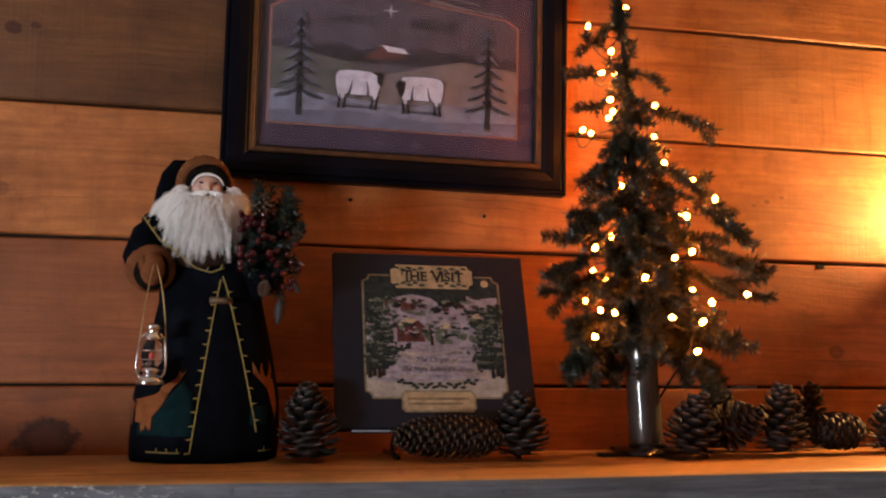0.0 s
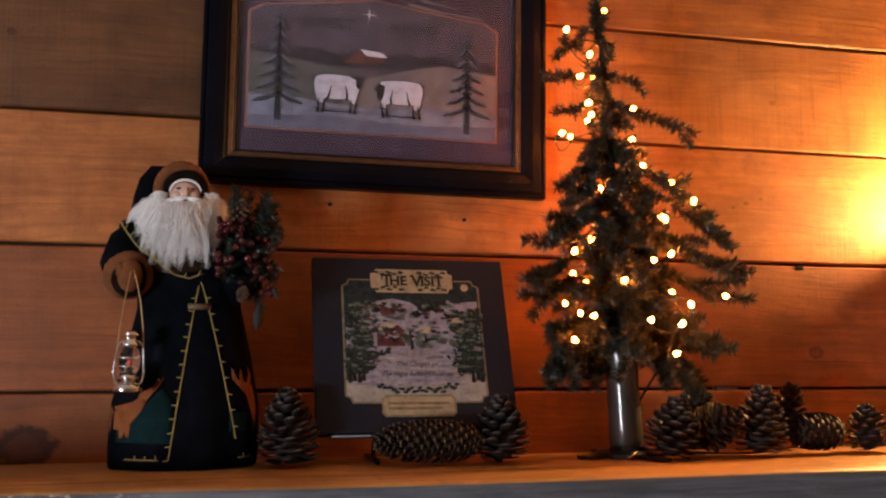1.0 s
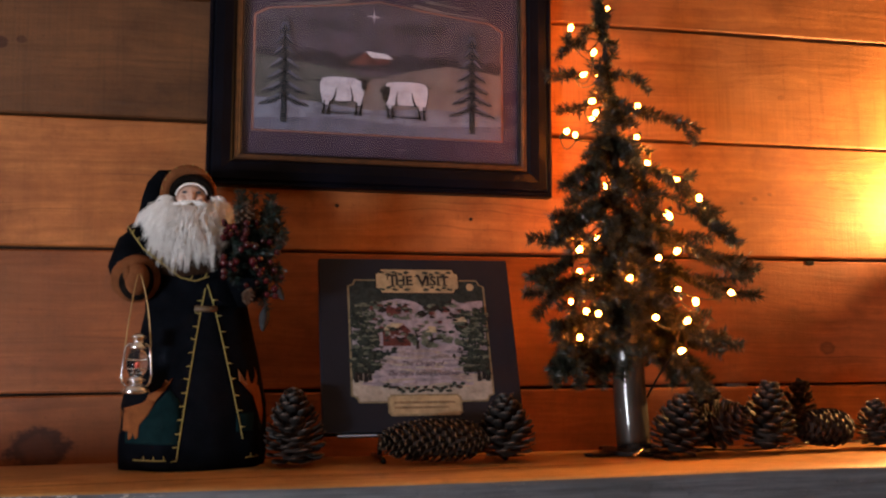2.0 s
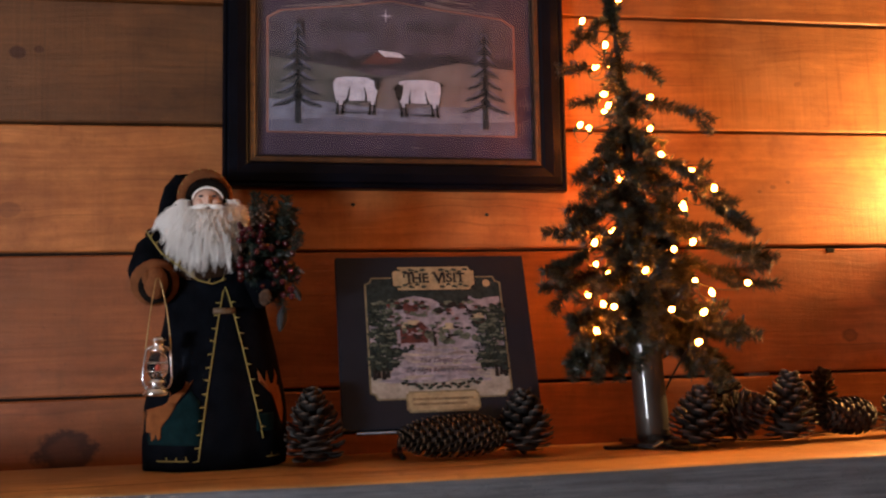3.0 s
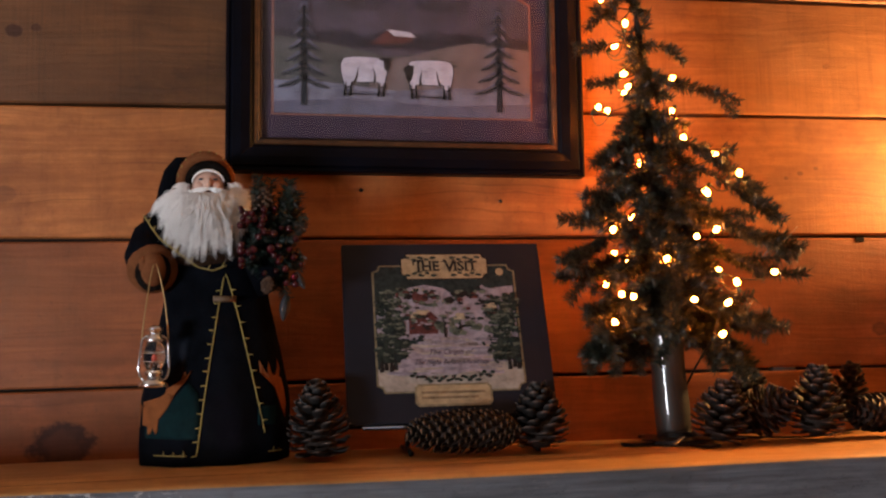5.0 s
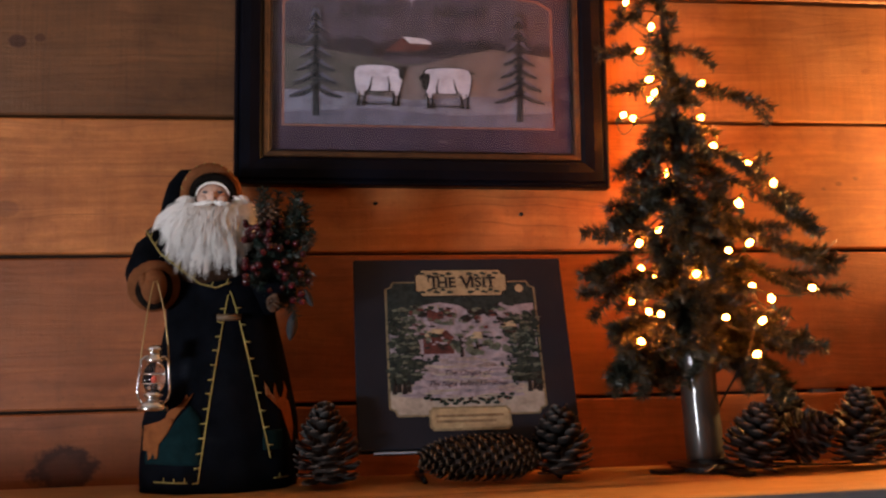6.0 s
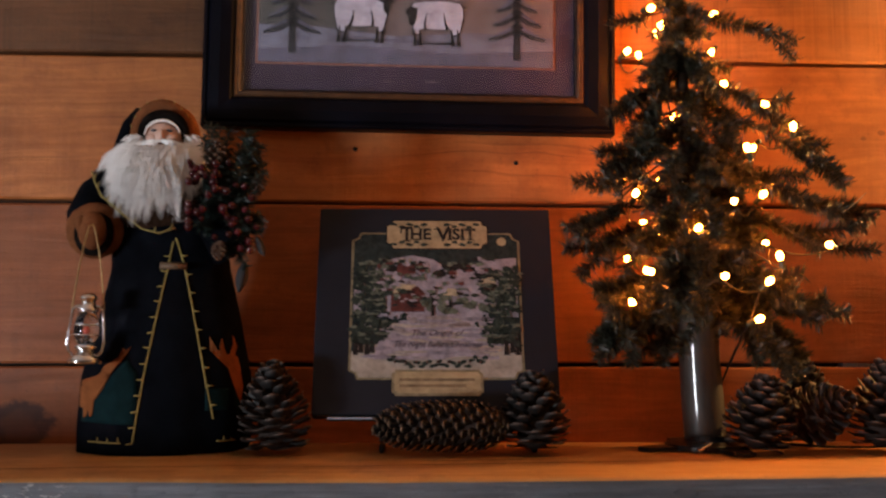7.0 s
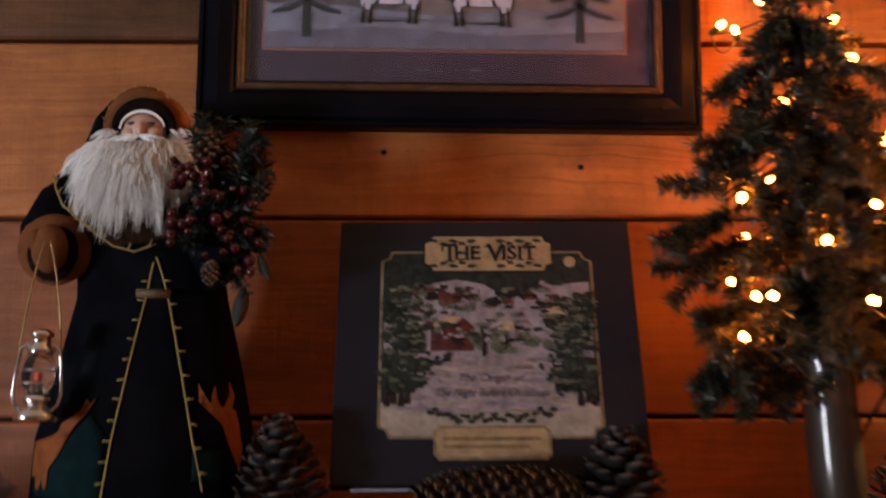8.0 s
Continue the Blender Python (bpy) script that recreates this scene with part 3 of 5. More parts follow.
art("brick_house", [uv([(0.335, 0.655), (0.41, 0.65), (0.41, 0.715), (0.375, 0.73), (0.335, 0.715)]), uv([(0.31, 0.475), (0.45, 0.475), (0.455, 0.56), (0.42, 0.60), (0.38, 0.575), (0.31, 0.565)]), uv([(0.69, 0.58), (0.75, 0.58), (0.75, 0.62), (0.69, 0.62)])], BINK["brick"], 0.0020, book, "red brick house", each=True)
art("snowy_roof", [uv([(0.315, 0.565), (0.385, 0.57), (0.415, 0.605), (0.345, 0.61)]), uv([(0.33, 0.715), (0.40, 0.712), (0.39, 0.735), (0.345, 0.735)]), uv([(0.53, 0.555), (0.59, 0.55), (0.585, 0.585), (0.55, 0.59)]), uv([(0.685, 0.615), (0.755, 0.615), (0.74, 0.645), (0.70, 0.645)])], BINK["roof"], 0.0024, book, each=True)
shapes = [blob(U(rnd.uniform(0.45, 0.72)), V(rnd.uniform(0.47, 0.56)), rnd.uniform(0.004, 0.010), rnd.uniform(0.003, 0.006), 9, 0.4, k) for k in range(14)]
shapes += [blob(U(rnd.uniform(0.27, 0.44)), V(rnd.uniform(0.60, 0.66)), rnd.uniform(0.004, 0.008), 0.003, 9, 0.4, k) for k in range(6)]
art("hedge", shapes, BINK["fir_light"], 0.0022, book, each=True)
for key, count, seed in (("dark", 26, 3), ("snow", 40, 4), ("fir", 34, 5), ("brick", 12, 6), ("fir_light", 30, 7)):
    rnd2 = random.Random(seed)
    touches = []
    for k in range(count):
        u, v = rnd2.uniform(0.26, 0.74), 0.50 + 0.24 * rnd2.random() ** 0.7
        touches.append(blob(U(u), V(v - 0.03 * math.cos((u - 0.5) * 9)), rnd2.uniform(0.0018, 0.0055), rnd2.uniform(0.0010, 0.0028), 8, 0.45, k + seed * 50))
    art("paint_texture", touches, BINK[key], 0.0025 + seed * 0.00008, book)
art("bare_tree", [slab(uv([(0.485, 0.455), (0.487, 0.53), (0.475, 0.56)]), 0.004), slab(uv([(0.487, 0.52), (0.51, 0.56)]), 0.0025)], BINK["dark"], 0.0026, book)
shapes = [blob(U(0.31 + 0.39 * k / 27), V(0.228 + 0.012 * math.sin(k * 1.9) + (0.02 if abs(k - 13) > 9 else 0)), 0.0036, 0.0022, 7, 0.4, k) for k in range(28)]
art("holly_border", shapes, BINK["fir"], 0.0022, book, "row of small holly leaves")
for key, count, seed in (("snow", 26, 21), ("snow_warm", 22, 22), ("frost", 26, 23), ("haze", 22, 24)):
    rnd2 = random.Random(seed)
    strokes = [blob(U(rnd2.uniform(0.24, 0.76)), V(rnd2.uniform(0.245, 0.45)), rnd2.uniform(0.006, 0.020), rnd2.uniform(0.0007, 0.0022), 10, 0.3, k + seed * 40) for k in range(count)]
    art("snow_stroke", strokes, BINK[key], 0.0017 + (seed - 20) * 0.00007, book)
for key, seed in (("fir", 31), ("night", 32), ("fir", 33)):
    rnd2 = random.Random(seed)
    tufts = []
    for k in range(70):
        side, v = rnd2.choice((0, 1)), rnd2.uniform(0.31, 0.70)
        lean = 0.03 * math.sin(v * 17)
        u = (0.16 + abs(rnd2.gauss(0, 0.075)) + lean) if side == 0 else (0.842 - abs(rnd2.gauss(0, 0.065)) - lean)
        tufts.append(blob(U(min(max(u, 0.162), 0.84)), V(v), rnd2.uniform(0.0015, 0.0050), rnd2.uniform(0.0012, 0.0034), 9, 0.5, k + seed * 30))
    art("fir_tuft", tufts, BINK[key], 0.0025 + (seed - 30) * 0.00008, book)
art("holly_dots", [blob(U(0.33 + 0.35 * k / 8), V(0.236), 0.0013, 0.0013, 7) for k in range(9)], BINK["brick"], 0.0026, book)
art("title_plate_rim", [rounded(U(0.285), U(0.728), V(0.785), V(0.938), 0.008)], BINK["dark"], 0.0014, book)
art("title_plate", [rounded(U(0.291), U(0.722), V(0.791), V(0.932), 0.0075)], BINK["cream"], 0.0018, book, "parchment title plate with holly corners")
art("title_leaves", [blob(U(0.5 + s * (0.05 + 0.032 * k)), V(0.862 + f * (0.052 - 0.012 * (k % 2))), 0.0042, 0.0022, 8, 0.4, k) for s in (-1, 1) for f in (-1, 1) for k in range(5)], BINK["fir"], 0.0020, book)
for text, size, u in (("T", 0.026, 0.375), ("HE", 0.020, 0.435), ("V", 0.026, 0.532), ("ISIT", 0.020, 0.612)):
    letters("title", text, size, BINK["dark"], book, (U(u), V(0.860), 0.0024), width={"T": 0.014, "HE": 0.024, "V": 0.017, "ISIT": 0.032}[text], bold=0.0005)
for u, v, half in ((0.350, 0.878, 0.0), (0.400, 0.878, 0.0), (0.375, 0.829, 0.0045), (0.414, 0.836, 0.003), (0.432, 0.836, 0.003), (0.507, 0.889, 0.004), (0.557, 0.889, 0.004), (0.561, 0.836, 0.003), (0.619, 0.836, 0.003), (0.650, 0.836, 0.0035)):
    tall = 0.0028 if half == 0.0 else 0.0007
    art("serif", [[(U(u) - max(half, 0.0009), V(v) - tall), (U(u) + max(half, 0.0009), V(v) - tall), (U(u) + max(half, 0.0009), V(v) + tall), (U(u) - max(half, 0.0009), V(v) + tall)]], BINK["dark"], 0.0024, book)
letters("subtitle", "The Origin of", 0.0105, BINK["script"], book, (U(0.50), V(0.372), 0.0023), shear=0.35)
letters("subtitle", "The Night Before Christmas", 0.0105, BINK["script"], book, (U(0.505), V(0.318), 0.0023), shear=0.35, width=0.098)
art("author_plate_rim", [rounded(U(0.318), U(0.69), V(0.083), V(0.202), 0.004)], BINK["gold"], 0.0014, book)
art("author_plate", [rounded(U(0.328), U(0.68), V(0.094), V(0.192), 0.0035)], BINK["cream"], 0.0018, book, "parchment plate with two unreadable lines")
art("author_line", [[(U(0.35), V(v)), (U(u1), V(v)), (U(u1), V(v + 0.012)), (U(0.35), V(v + 0.012))] for v, u1 in ((0.150, 0.655), (0.122, 0.62))], BINK["bars"], 0.0021, book, each=True)

stand = thing("book_stand", "low black metal easel holding the picture book", "book stand")
# pale bluish colour stands in for the window's reflection along the ledge
LIP_GLINT = plain("pale_lip_glint", (0.30, 0.33, 0.40), 0.35, 0.0, spread=0.1, bump=0.03)
part("ledge", boxed(0.213, 0.447, 1.343, 1.366, 1.3940, 1.3970, bevel=0.0008), BLACK_METAL, stand, smooth=False)
# added strip, only as long as the glint it paints
part("lip", boxed(0.213, 0.264, 1.3395, 1.3428, 1.3960, 1.3982, bevel=0.0006), LIP_GLINT, stand, "pale strip standing for the daylight glint on the ledge", smooth=False)
for x in (0.272, 0.436):
    bm = bmesh.new()
    tube(bm, [(x, 1.326, 1.404), (x, 1.332, 1.396), (x, 1.342, 1.392), (x, 1.358, 1.390), (x, 1.372, 1.380), (x, 1.372, SHELF_Z + 0.0035)], 0.0032, 8)
    tube(bm, [(x, 1.336, SHELF_Z + 0.0035), (x, 1.365, SHELF_Z + 0.006), (x, 1.430, SHELF_Z + 0.0035)], 0.0035, 8)
    part("foot", bm, BLACK_METAL, stand)
bm = bmesh.new()
for x in (0.272, 0.436):
    tube(bm, [(x, 1.374, 1.392), (0.331 + (x - 0.331) * 0.4, 1.398, 1.460), (0.331, 1.425, 1.535)], 0.0028, 8)
part("back_rest", bm, BLACK_METAL, stand)


# ---------------------------------------------------------------- needles and branches
def leaf_green(name, colour, rough=0.5):
    n = Nodes(name)
    isle = n.tree.nodes.new("ShaderNodeNewGeometry").outputs["Random Per Island"]
    a, b = rgb(*[c * 0.55 for c in colour]), rgb(colour[0] * 1.7, colour[1] * 1.45, colour[2] * 1.3)
    return n.set(Base_Color=n.mix(isle, a, b), Roughness=rough)


TREE_NEEDLES = leaf_green("tree_needles", (0.021, 0.028, 0.019), 0.42)
SPRIG_NEEDLES = leaf_green("sprig_needles", (0.010, 0.024, 0.020), 0.42)
TWIG = plain("twig_wire", (0.022, 0.016, 0.011), 0.7, spread=0.2)
BARK = plain("varnished_trunk", (0.022, 0.016, 0.012), 0.55, spread=0.35, scale=18, fine=60, bump=0.10, depth=0.0006, coat=0.7)


def needle(bm, p, way, length, width, rnd, index=0):
    """One thin flat needle with a fold's worth of width at its root and a point."""
    side = way.cross(Vector((rnd.uniform(-1, 1), rnd.uniform(-1, 1), rnd.uniform(-1, 1)))).normalized() * width
    mid = p + way * length * 0.55
    vs = [bm.verts.new(q) for q in (p - side * 0.5, p + side * 0.5, mid + side * 0.6, p + way * length, mid - side * 0.6)]
    bm.faces.new(vs).material_index = index


def garland(bm, points, rnd, per_metre=5600, length=0.0148, width=0.0011, lean=0.75, wire=0.0011, gaps=True):
    """A twisted-wire bough: a thin stem with needles standing off it all round."""
    tube(bm, points, wire, 5, index=1)
    for a, b in zip(points, points[1:]):
        along = (b - a).normalized()
        side = along.cross(Vector((0.3, 0.2, 1))).normalized()
        up = along.cross(side)
        for k in range(max(2, int((b - a).length * per_metre))):
            ang = rnd.uniform(0, 2 * math.pi)
            p = a.lerp(b, rnd.random())
            way = (side * math.cos(ang) + up * math.sin(ang) + along * rnd.uniform(0.2, 1.0) * lean).normalized()
            long = length * rnd.uniform(0.65, 1.15)
            if gaps and (in_gap(p + way * long) or in_gap(p)):
                continue
            needle(bm, p, way, long, width, rnd)


def bough(name, root, tip, bow, parent, rnd, twigs=2, **kind):
    """One bough: a main stem from root to tip and some short side twigs."""
    bm = bmesh.new()
    root, tip = Vector(root), Vector(tip)
    mid = root.lerp(tip, 0.5) + Vector(bow)
    pts = curve_points(root, mid, tip, 7)
    pts = [p + Vector((rnd.uniform(-1, 1), rnd.uniform(-1, 1), rnd.uniform(-1, 1))) * 0.002 for p in pts]
    curl = rnd.uniform(-0.12, 0.22) * (tip - root).length
    pts = [p + Vector((0, 0, curl * (i / 7) ** 3)) for i, p in enumerate(pts)]
    garland(bm, pts, rnd, **kind)
    span = (tip - root).length
    for k in range(twigs):
        p = pts[rnd.choice((3, 4, 5))]
        way = ((tip - root).normalized() + Vector((rnd.uniform(-0.8, 0.8), rnd.uniform(-0.8, 0.8), rnd.uniform(-0.5, 0.6)))).normalized()
        garland(bm, curve_points(p, p + way * span * 0.15 + Vector((0, 0, 0.004)), p + way * span * rnd.uniform(0.25, 0.4), 3), rnd, **kind)
    return part(name, bm, [TREE_NEEDLES if kind.get("length", 0.017) > 0.0125 else SPRIG_NEEDLES, TWIG], parent, smooth=False)


UPPER = [
    (0.622, 1.400, 2.014), (0.585, 1.462, 2.002), (0.606, 1.421, 1.952), (0.578, 1.394, 1.910), (0.626, 1.456, 1.928), (0.574, 1.352, 1.859), (0.600, 1.401, 1.856), (0.595, 1.405, 1.845),
    (0.657, 1.385, 1.864), (0.566, 1.439, 1.833), (0.583, 1.445, 1.830), (0.648, 1.365, 1.813), (0.614, 1.377, 1.773), (0.660, 1.357, 1.773), (0.607, 1.388, 1.742), (0.717, 1.382, 1.756),
    (0.737, 1.354, 1.723), (0.706, 1.397, 1.708),
]
LOWER = [
    (0.664, 1.298, 1.687), (0.626, 1.412, 1.695), (0.595, 1.401, 1.669), (0.558, 1.371, 1.647), (0.586, 1.448, 1.624), (0.587, 1.402, 1.607), (0.654, 1.316, 1.633), (0.702, 1.361, 1.646),
    (0.744, 1.282, 1.582), (0.709, 1.373, 1.592), (0.687, 1.274, 1.568), (0.623, 1.344, 1.607), (0.556, 1.403, 1.576), (0.576, 1.395, 1.561), (0.556, 1.295, 1.554), (0.547, 1.343, 1.521),
    (0.627, 1.273, 1.548), (0.680, 1.290, 1.543), (0.661, 1.271, 1.503),
]

# each light hangs in a gap of the needles, open towards the room
GAPS = [(Vector(p), Vector(p) + Vector((-0.045, -0.13, 0.008))) for p in UPPER + LOWER]
TREE_FOOT = Vector((0.636, 1.368, SHELF_Z))
GAP_A = np.array([a - TREE_FOOT for a, b in GAPS])
GAP_D = np.array([b - a for a, b in GAPS])
GAP_L = (GAP_D ** 2).sum(1)


def in_gap(p):
    q = np.array(p) - GAP_A
    t = np.clip((q * GAP_D).sum(1) / GAP_L, 0, 1)
    return (((q - GAP_D * t[:, None]) ** 2).sum(1) < 0.0108 ** 2).any()


# ---------------------------------------------------------------- small lit tree
tree = thing("christmas_tree", "small artificial fir tree with sparse drooping green boughs", "tree", at=pose(0.636, 1.368, SHELF_Z))
AXIS = lambda z: Vector((-0.036 * (z - 1.42) / 0.6, 0.004, z - SHELF_Z))
bm = bmesh.new()
zs = np.linspace(SHELF_Z + 0.008, 1.52, 12)
tube(bm, [AXIS(z) + Vector((0.0012 * noise.noise((z * 20, 0, 0)) - 0.005, 0, 0)) for z in zs], [0.0235 + 0.0012 * noise.noise((z * 14, 2, 0)) for z in zs], 24)
part("trunk", bm, BARK, tree, "glossy grey-brown trunk")
bm = bmesh.new()
zs = np.linspace(1.519, 2.07, 16)
tube(bm, [AXIS(z) for z in zs], [max(0.003, 0.013 * (2.1 - z) / 0.57) for z in zs], 12)
part("stem", bm, TWIG, tree)
bm = bmesh.new()
for a in (15, 100, 195, 280):
    d = Vector((math.cos(radians(a)), math.sin(radians(a)), 0))
    s = Vector((-d.y, d.x, 0))
    n = 0.082
    pts = [d * 0.012 - s * 0.013, d * n - s * 0.012, d * (n + 0.006), d * n + s * 0.012, d * 0.012 + s * 0.013]
    low = [bm.verts.new(p + Vector((0, 0, 0.0012))) for p in pts]
    high = [bm.verts.new(p + Vector((0, 0, 0.0052))) for p in pts]
    bm.faces.new(low[::-1]), bm.faces.new(high)
    for i in range(5):
        bm.faces.new((low[i], low[(i + 1) % 5], high[(i + 1) % 5], high[i]))
lathe(bm, [(0.048, 0.0012), (0.048, 0.007), (0.034, 0.010), (0.026, 0.010), (0.0240, 0.016)], sides=28)
part("base_stand", bm, BLACK_METAL, tree, "flat black metal foot", smooth=False)
tab = part("tab", boxed(-0.009, 0.009, -0.0025, 0.0025, -0.001, 0.001, bevel=0.0006), CHROME, tree, "bright metal tab", smooth=False)
tab.matrix_basis = pose(-0.022, -0.058, 0.0095, 18, -24, 20)

rnd = random.Random(21)
# boughs seen against the wall: tip across, tip height, reach towards the room
SIDE = [
    (0.519, 1.878, 0.01), (0.527, 1.922, -0.01), (0.536, 1.842, 0.02), (0.535, 1.732, -0.02), (0.516, 1.657, -0.01), (0.510, 1.655, 0.03), (0.474, 1.597, -0.02),
    (0.479, 1.554, 0.01), (0.506, 1.511, -0.04), (0.505, 1.450, -0.02), (0.518, 1.478, -0.05), (0.549, 1.450, -0.01), (0.672, 1.886, 0.0), (0.678, 1.834, -0.02),
    (0.748, 1.798, 0.0), (0.711, 1.754, -0.03), (0.798, 1.669, 0.0), (0.792, 1.706, 0.03), (0.785, 1.630, -0.03), (0.819, 1.598, 0.02), (0.838, 1.540, 0.01),
    (0.759, 1.497, -0.04), (0.737, 1.473, -0.02), (0.725, 1.530, -0.06), (0.687, 1.490, -0.05), (0.559, 1.953, -0.02),
]
THIN = {"per_metre": 3600, "length": 0.0126}
for x, z, out in SIDE:
    tip = Vector((x - 0.636, out - 0.0, z - SHELF_Z))
    sweep = abs(tip.x)
    root = AXIS(z + (0.55 if z < 1.8 else 0.25) * sweep + 0.005)
    root.z = min(root.z, 2.03 - SHELF_Z)
    bough("bough", root, tip, (0, rnd.uniform(-0.015, 0.015), rnd.uniform(-0.035, 0.035) + 0.05 * sweep), tree, rnd, twigs=2 if sweep > 0.08 else 1, **(THIN if z > 1.76 else {}))
# the rest of the crown, all round the trunk
for k in range(112):
    h = 1.545 + 0.475 * (k / 111) ** 1.75
    reach = 0.024 + 0.140 * max(0.0, 1 - (h - 1.545) / 0.475) ** 1.2
    a = k * 2.39996 + rnd.uniform(-0.3, 0.3)
    r = reach * rnd.uniform(0.35, 1.0)
    root = AXIS(h)
    back = 0.75 if math.sin(a) > 0 else 0.85
    tip = root + Vector((r * math.cos(a) * 0.8, r * math.sin(a) * back, -0.50 * r + rnd.uniform(-0.025, 0.025)))
    bough("bough", root, tip, (rnd.uniform(-0.02, 0.02), 0, rnd.uniform(-0.02, 0.03)), tree, rnd, twigs=2 if h < 1.78 else 0, **(THIN if h > 1.76 else {}))
for k in range(22):
    h = 1.55 + 0.32 * k / 21
    a = math.pi + math.pi * rnd.random()
    r = (0.05 + 0.05 * (1 - k / 21)) * rnd.uniform(0.6, 1.0)
    root = AXIS(h)
    bough("bough", root, root + Vector((r * math.cos(a), r * math.sin(a), -0.6 * r + rnd.uniform(-0.02, 0.01))), (0, 0, 0.01), tree, rnd, twigs=1)
bm = bmesh.new()
garland(bm, [AXIS(z) for z in np.linspace(1.53, 2.085, 22)], rnd, per_metre=5200, length=0.0135, lean=0.8)
part("leader", bm, [TREE_NEEDLES, TWIG], tree, "needle-wrapped upper stem", smooth=False)

bm = bmesh.new()
tube(bm, curve_points((0.150, -0.010, 0.262), (0.168, -0.010, 0.272), (0.186, -0.008, 0.290), 5), 0.0007, 5)
part("stray_wire", bm, CHROME, tree, "thin bright stray wire")

# ---------------------------------------------------------------- string of lights
lights = thing("string_lights", "string of small warm white lights wound round the tree", "string lights")
CORD = plain("brown_green_cord", (0.030, 0.026, 0.016), 0.5, spread=0.2)
SOCKET = plain("green_socket", (0.020, 0.035, 0.020), 0.45, spread=0.2)
bm = bmesh.new()
ball(bm, (0, 0, 0.0015), (0.0036, 0.0036, 0.0050), 16, 12)
bulb_mesh = mesh_of(bm, "bulb", BULB_LIT)
for f in bulb_mesh.polygons:
    f.use_smooth = True
bm = bmesh.new()
lathe(bm, [(0.0022, -0.013), (0.0030, -0.011), (0.0034, -0.004), (0.0026, -0.003)], sides=10)
socket_mesh = mesh_of(bm, "socket", SOCKET)
previous = None
for p in UPPER + LOWER:
    p = Vector(p)
    bulb = new("bulb", bulb_mesh)
    bulb.parent = lights
    aim = Vector((rnd.uniform(-0.7, 0.7), rnd.uniform(-0.9, 0.1), rnd.uniform(-0.6, 0.8))).normalized()
    bulb.matrix_basis = Matrix.Translation(p) @ aim.to_track_quat("Z", "Y").to_matrix().to_4x4()
    sock = new("socket", socket_mesh)
    sock.parent = bulb
    foot = p - aim * 0.012
    if previous is not None:
        sag = (previous + foot) / 2 + Vector((rnd.uniform(-0.015, 0.015), rnd.uniform(-0.01, 0.02), rnd.uniform(-0.035, -0.008)))
        bm = bmesh.new()
        tube(bm, curve_points(previous, sag, foot, 10), 0.0009, 5)
        part("cord", bm, CORD, lights)
    previous = foot
bm = bmesh.new()
path = curve_points(previous, (0.668, 1.40, 1.45), (0.640, 1.415, 1.3665), 14)[:-1] + curve_points((0.640, 1.415, 1.3665), (0.67, 1.46, 1.3645), (0.735, 1.372, 1.3645), 12)[:-1] + curve_points((0.735, 1.372, 1.3645), (0.80, 1.30, 1.3645), (0.90, 1.400, 1.3645), 14)[:-1] + curve_points((0.90, 1.400, 1.3645), (1.0, 1.45, 1.3645), (1.18, 1.42, 1.3645), 12)
tube(bm, path, 0.0016, 6)
part("lead_cord", bm, BLACK_METAL, lights, "black lead running along the shelf")


# ---------------------------------------------------------------- pine cones
def cone_scale_wood(name, dark, pale, edge=0.55):
    """Dark brown scale, paler and greyer towards its tip."""
    n = Nodes(name)
    p = n.coords()
    split = n.tree.nodes.new("ShaderNodeSeparateXYZ")
    n.put(split.inputs[0], p)
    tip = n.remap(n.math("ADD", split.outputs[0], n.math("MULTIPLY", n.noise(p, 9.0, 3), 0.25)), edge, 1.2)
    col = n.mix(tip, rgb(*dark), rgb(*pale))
    col = n.mix(1.0, col, n.remap(n.chance(), 0, 1, 0.45, 1.5), "MULTIPLY")
    n.bump(n.noise(p, 14.0, 4), 0.4, 0.001)
    return n.set(Base_Color=col, Roughness=0.62)


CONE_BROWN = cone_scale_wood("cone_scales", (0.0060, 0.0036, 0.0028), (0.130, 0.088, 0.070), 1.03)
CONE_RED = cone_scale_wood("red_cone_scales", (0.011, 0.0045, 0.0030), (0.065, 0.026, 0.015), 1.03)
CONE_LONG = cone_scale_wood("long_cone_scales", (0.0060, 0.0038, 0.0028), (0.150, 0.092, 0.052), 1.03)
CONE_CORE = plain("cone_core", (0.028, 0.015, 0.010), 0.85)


def scale_mesh(name, material, wide, lift, thick):
    """A cone scale one unit long along x: thin at the root, a swollen rounded lip at the tip."""
    bm = bmesh.new()
    rows = [(0.0, 0.10, 0.03, 0.0), (0.45, 0.28 * wide, 0.05, -0.02), (0.80, 0.46 * wide, thick * 0.8, lift * 0.3), (0.95, 0.42 * wide, thick * 1.15, lift), (1.03, 0.22 * wide, thick * 0.9, lift * 1.25), (1.07, 0.06 * wide, thick * 0.4, lift * 1.2)]
    rings = []
    for x, w, t, z in rows:
        rings.append([bm.verts.new(p) for p in ((x, -w, z), (x, 0, z + t), (x, w, z), (x, 0, z - t * 0.5))])
    for a, b in zip(rings, rings[1:]):
        for i in range(4):
            bm.faces.new((a[i], a[(i + 1) % 4], b[(i + 1) % 4], b[i]))
    bm.faces.new(rings[0][::-1]), bm.faces.new(rings[-1])
    bmesh.ops.recalc_face_normals(bm, faces=bm.faces)
    me = mesh_of(bm, name, material)
    for f in me.polygons:
        f.use_smooth = True
    return me


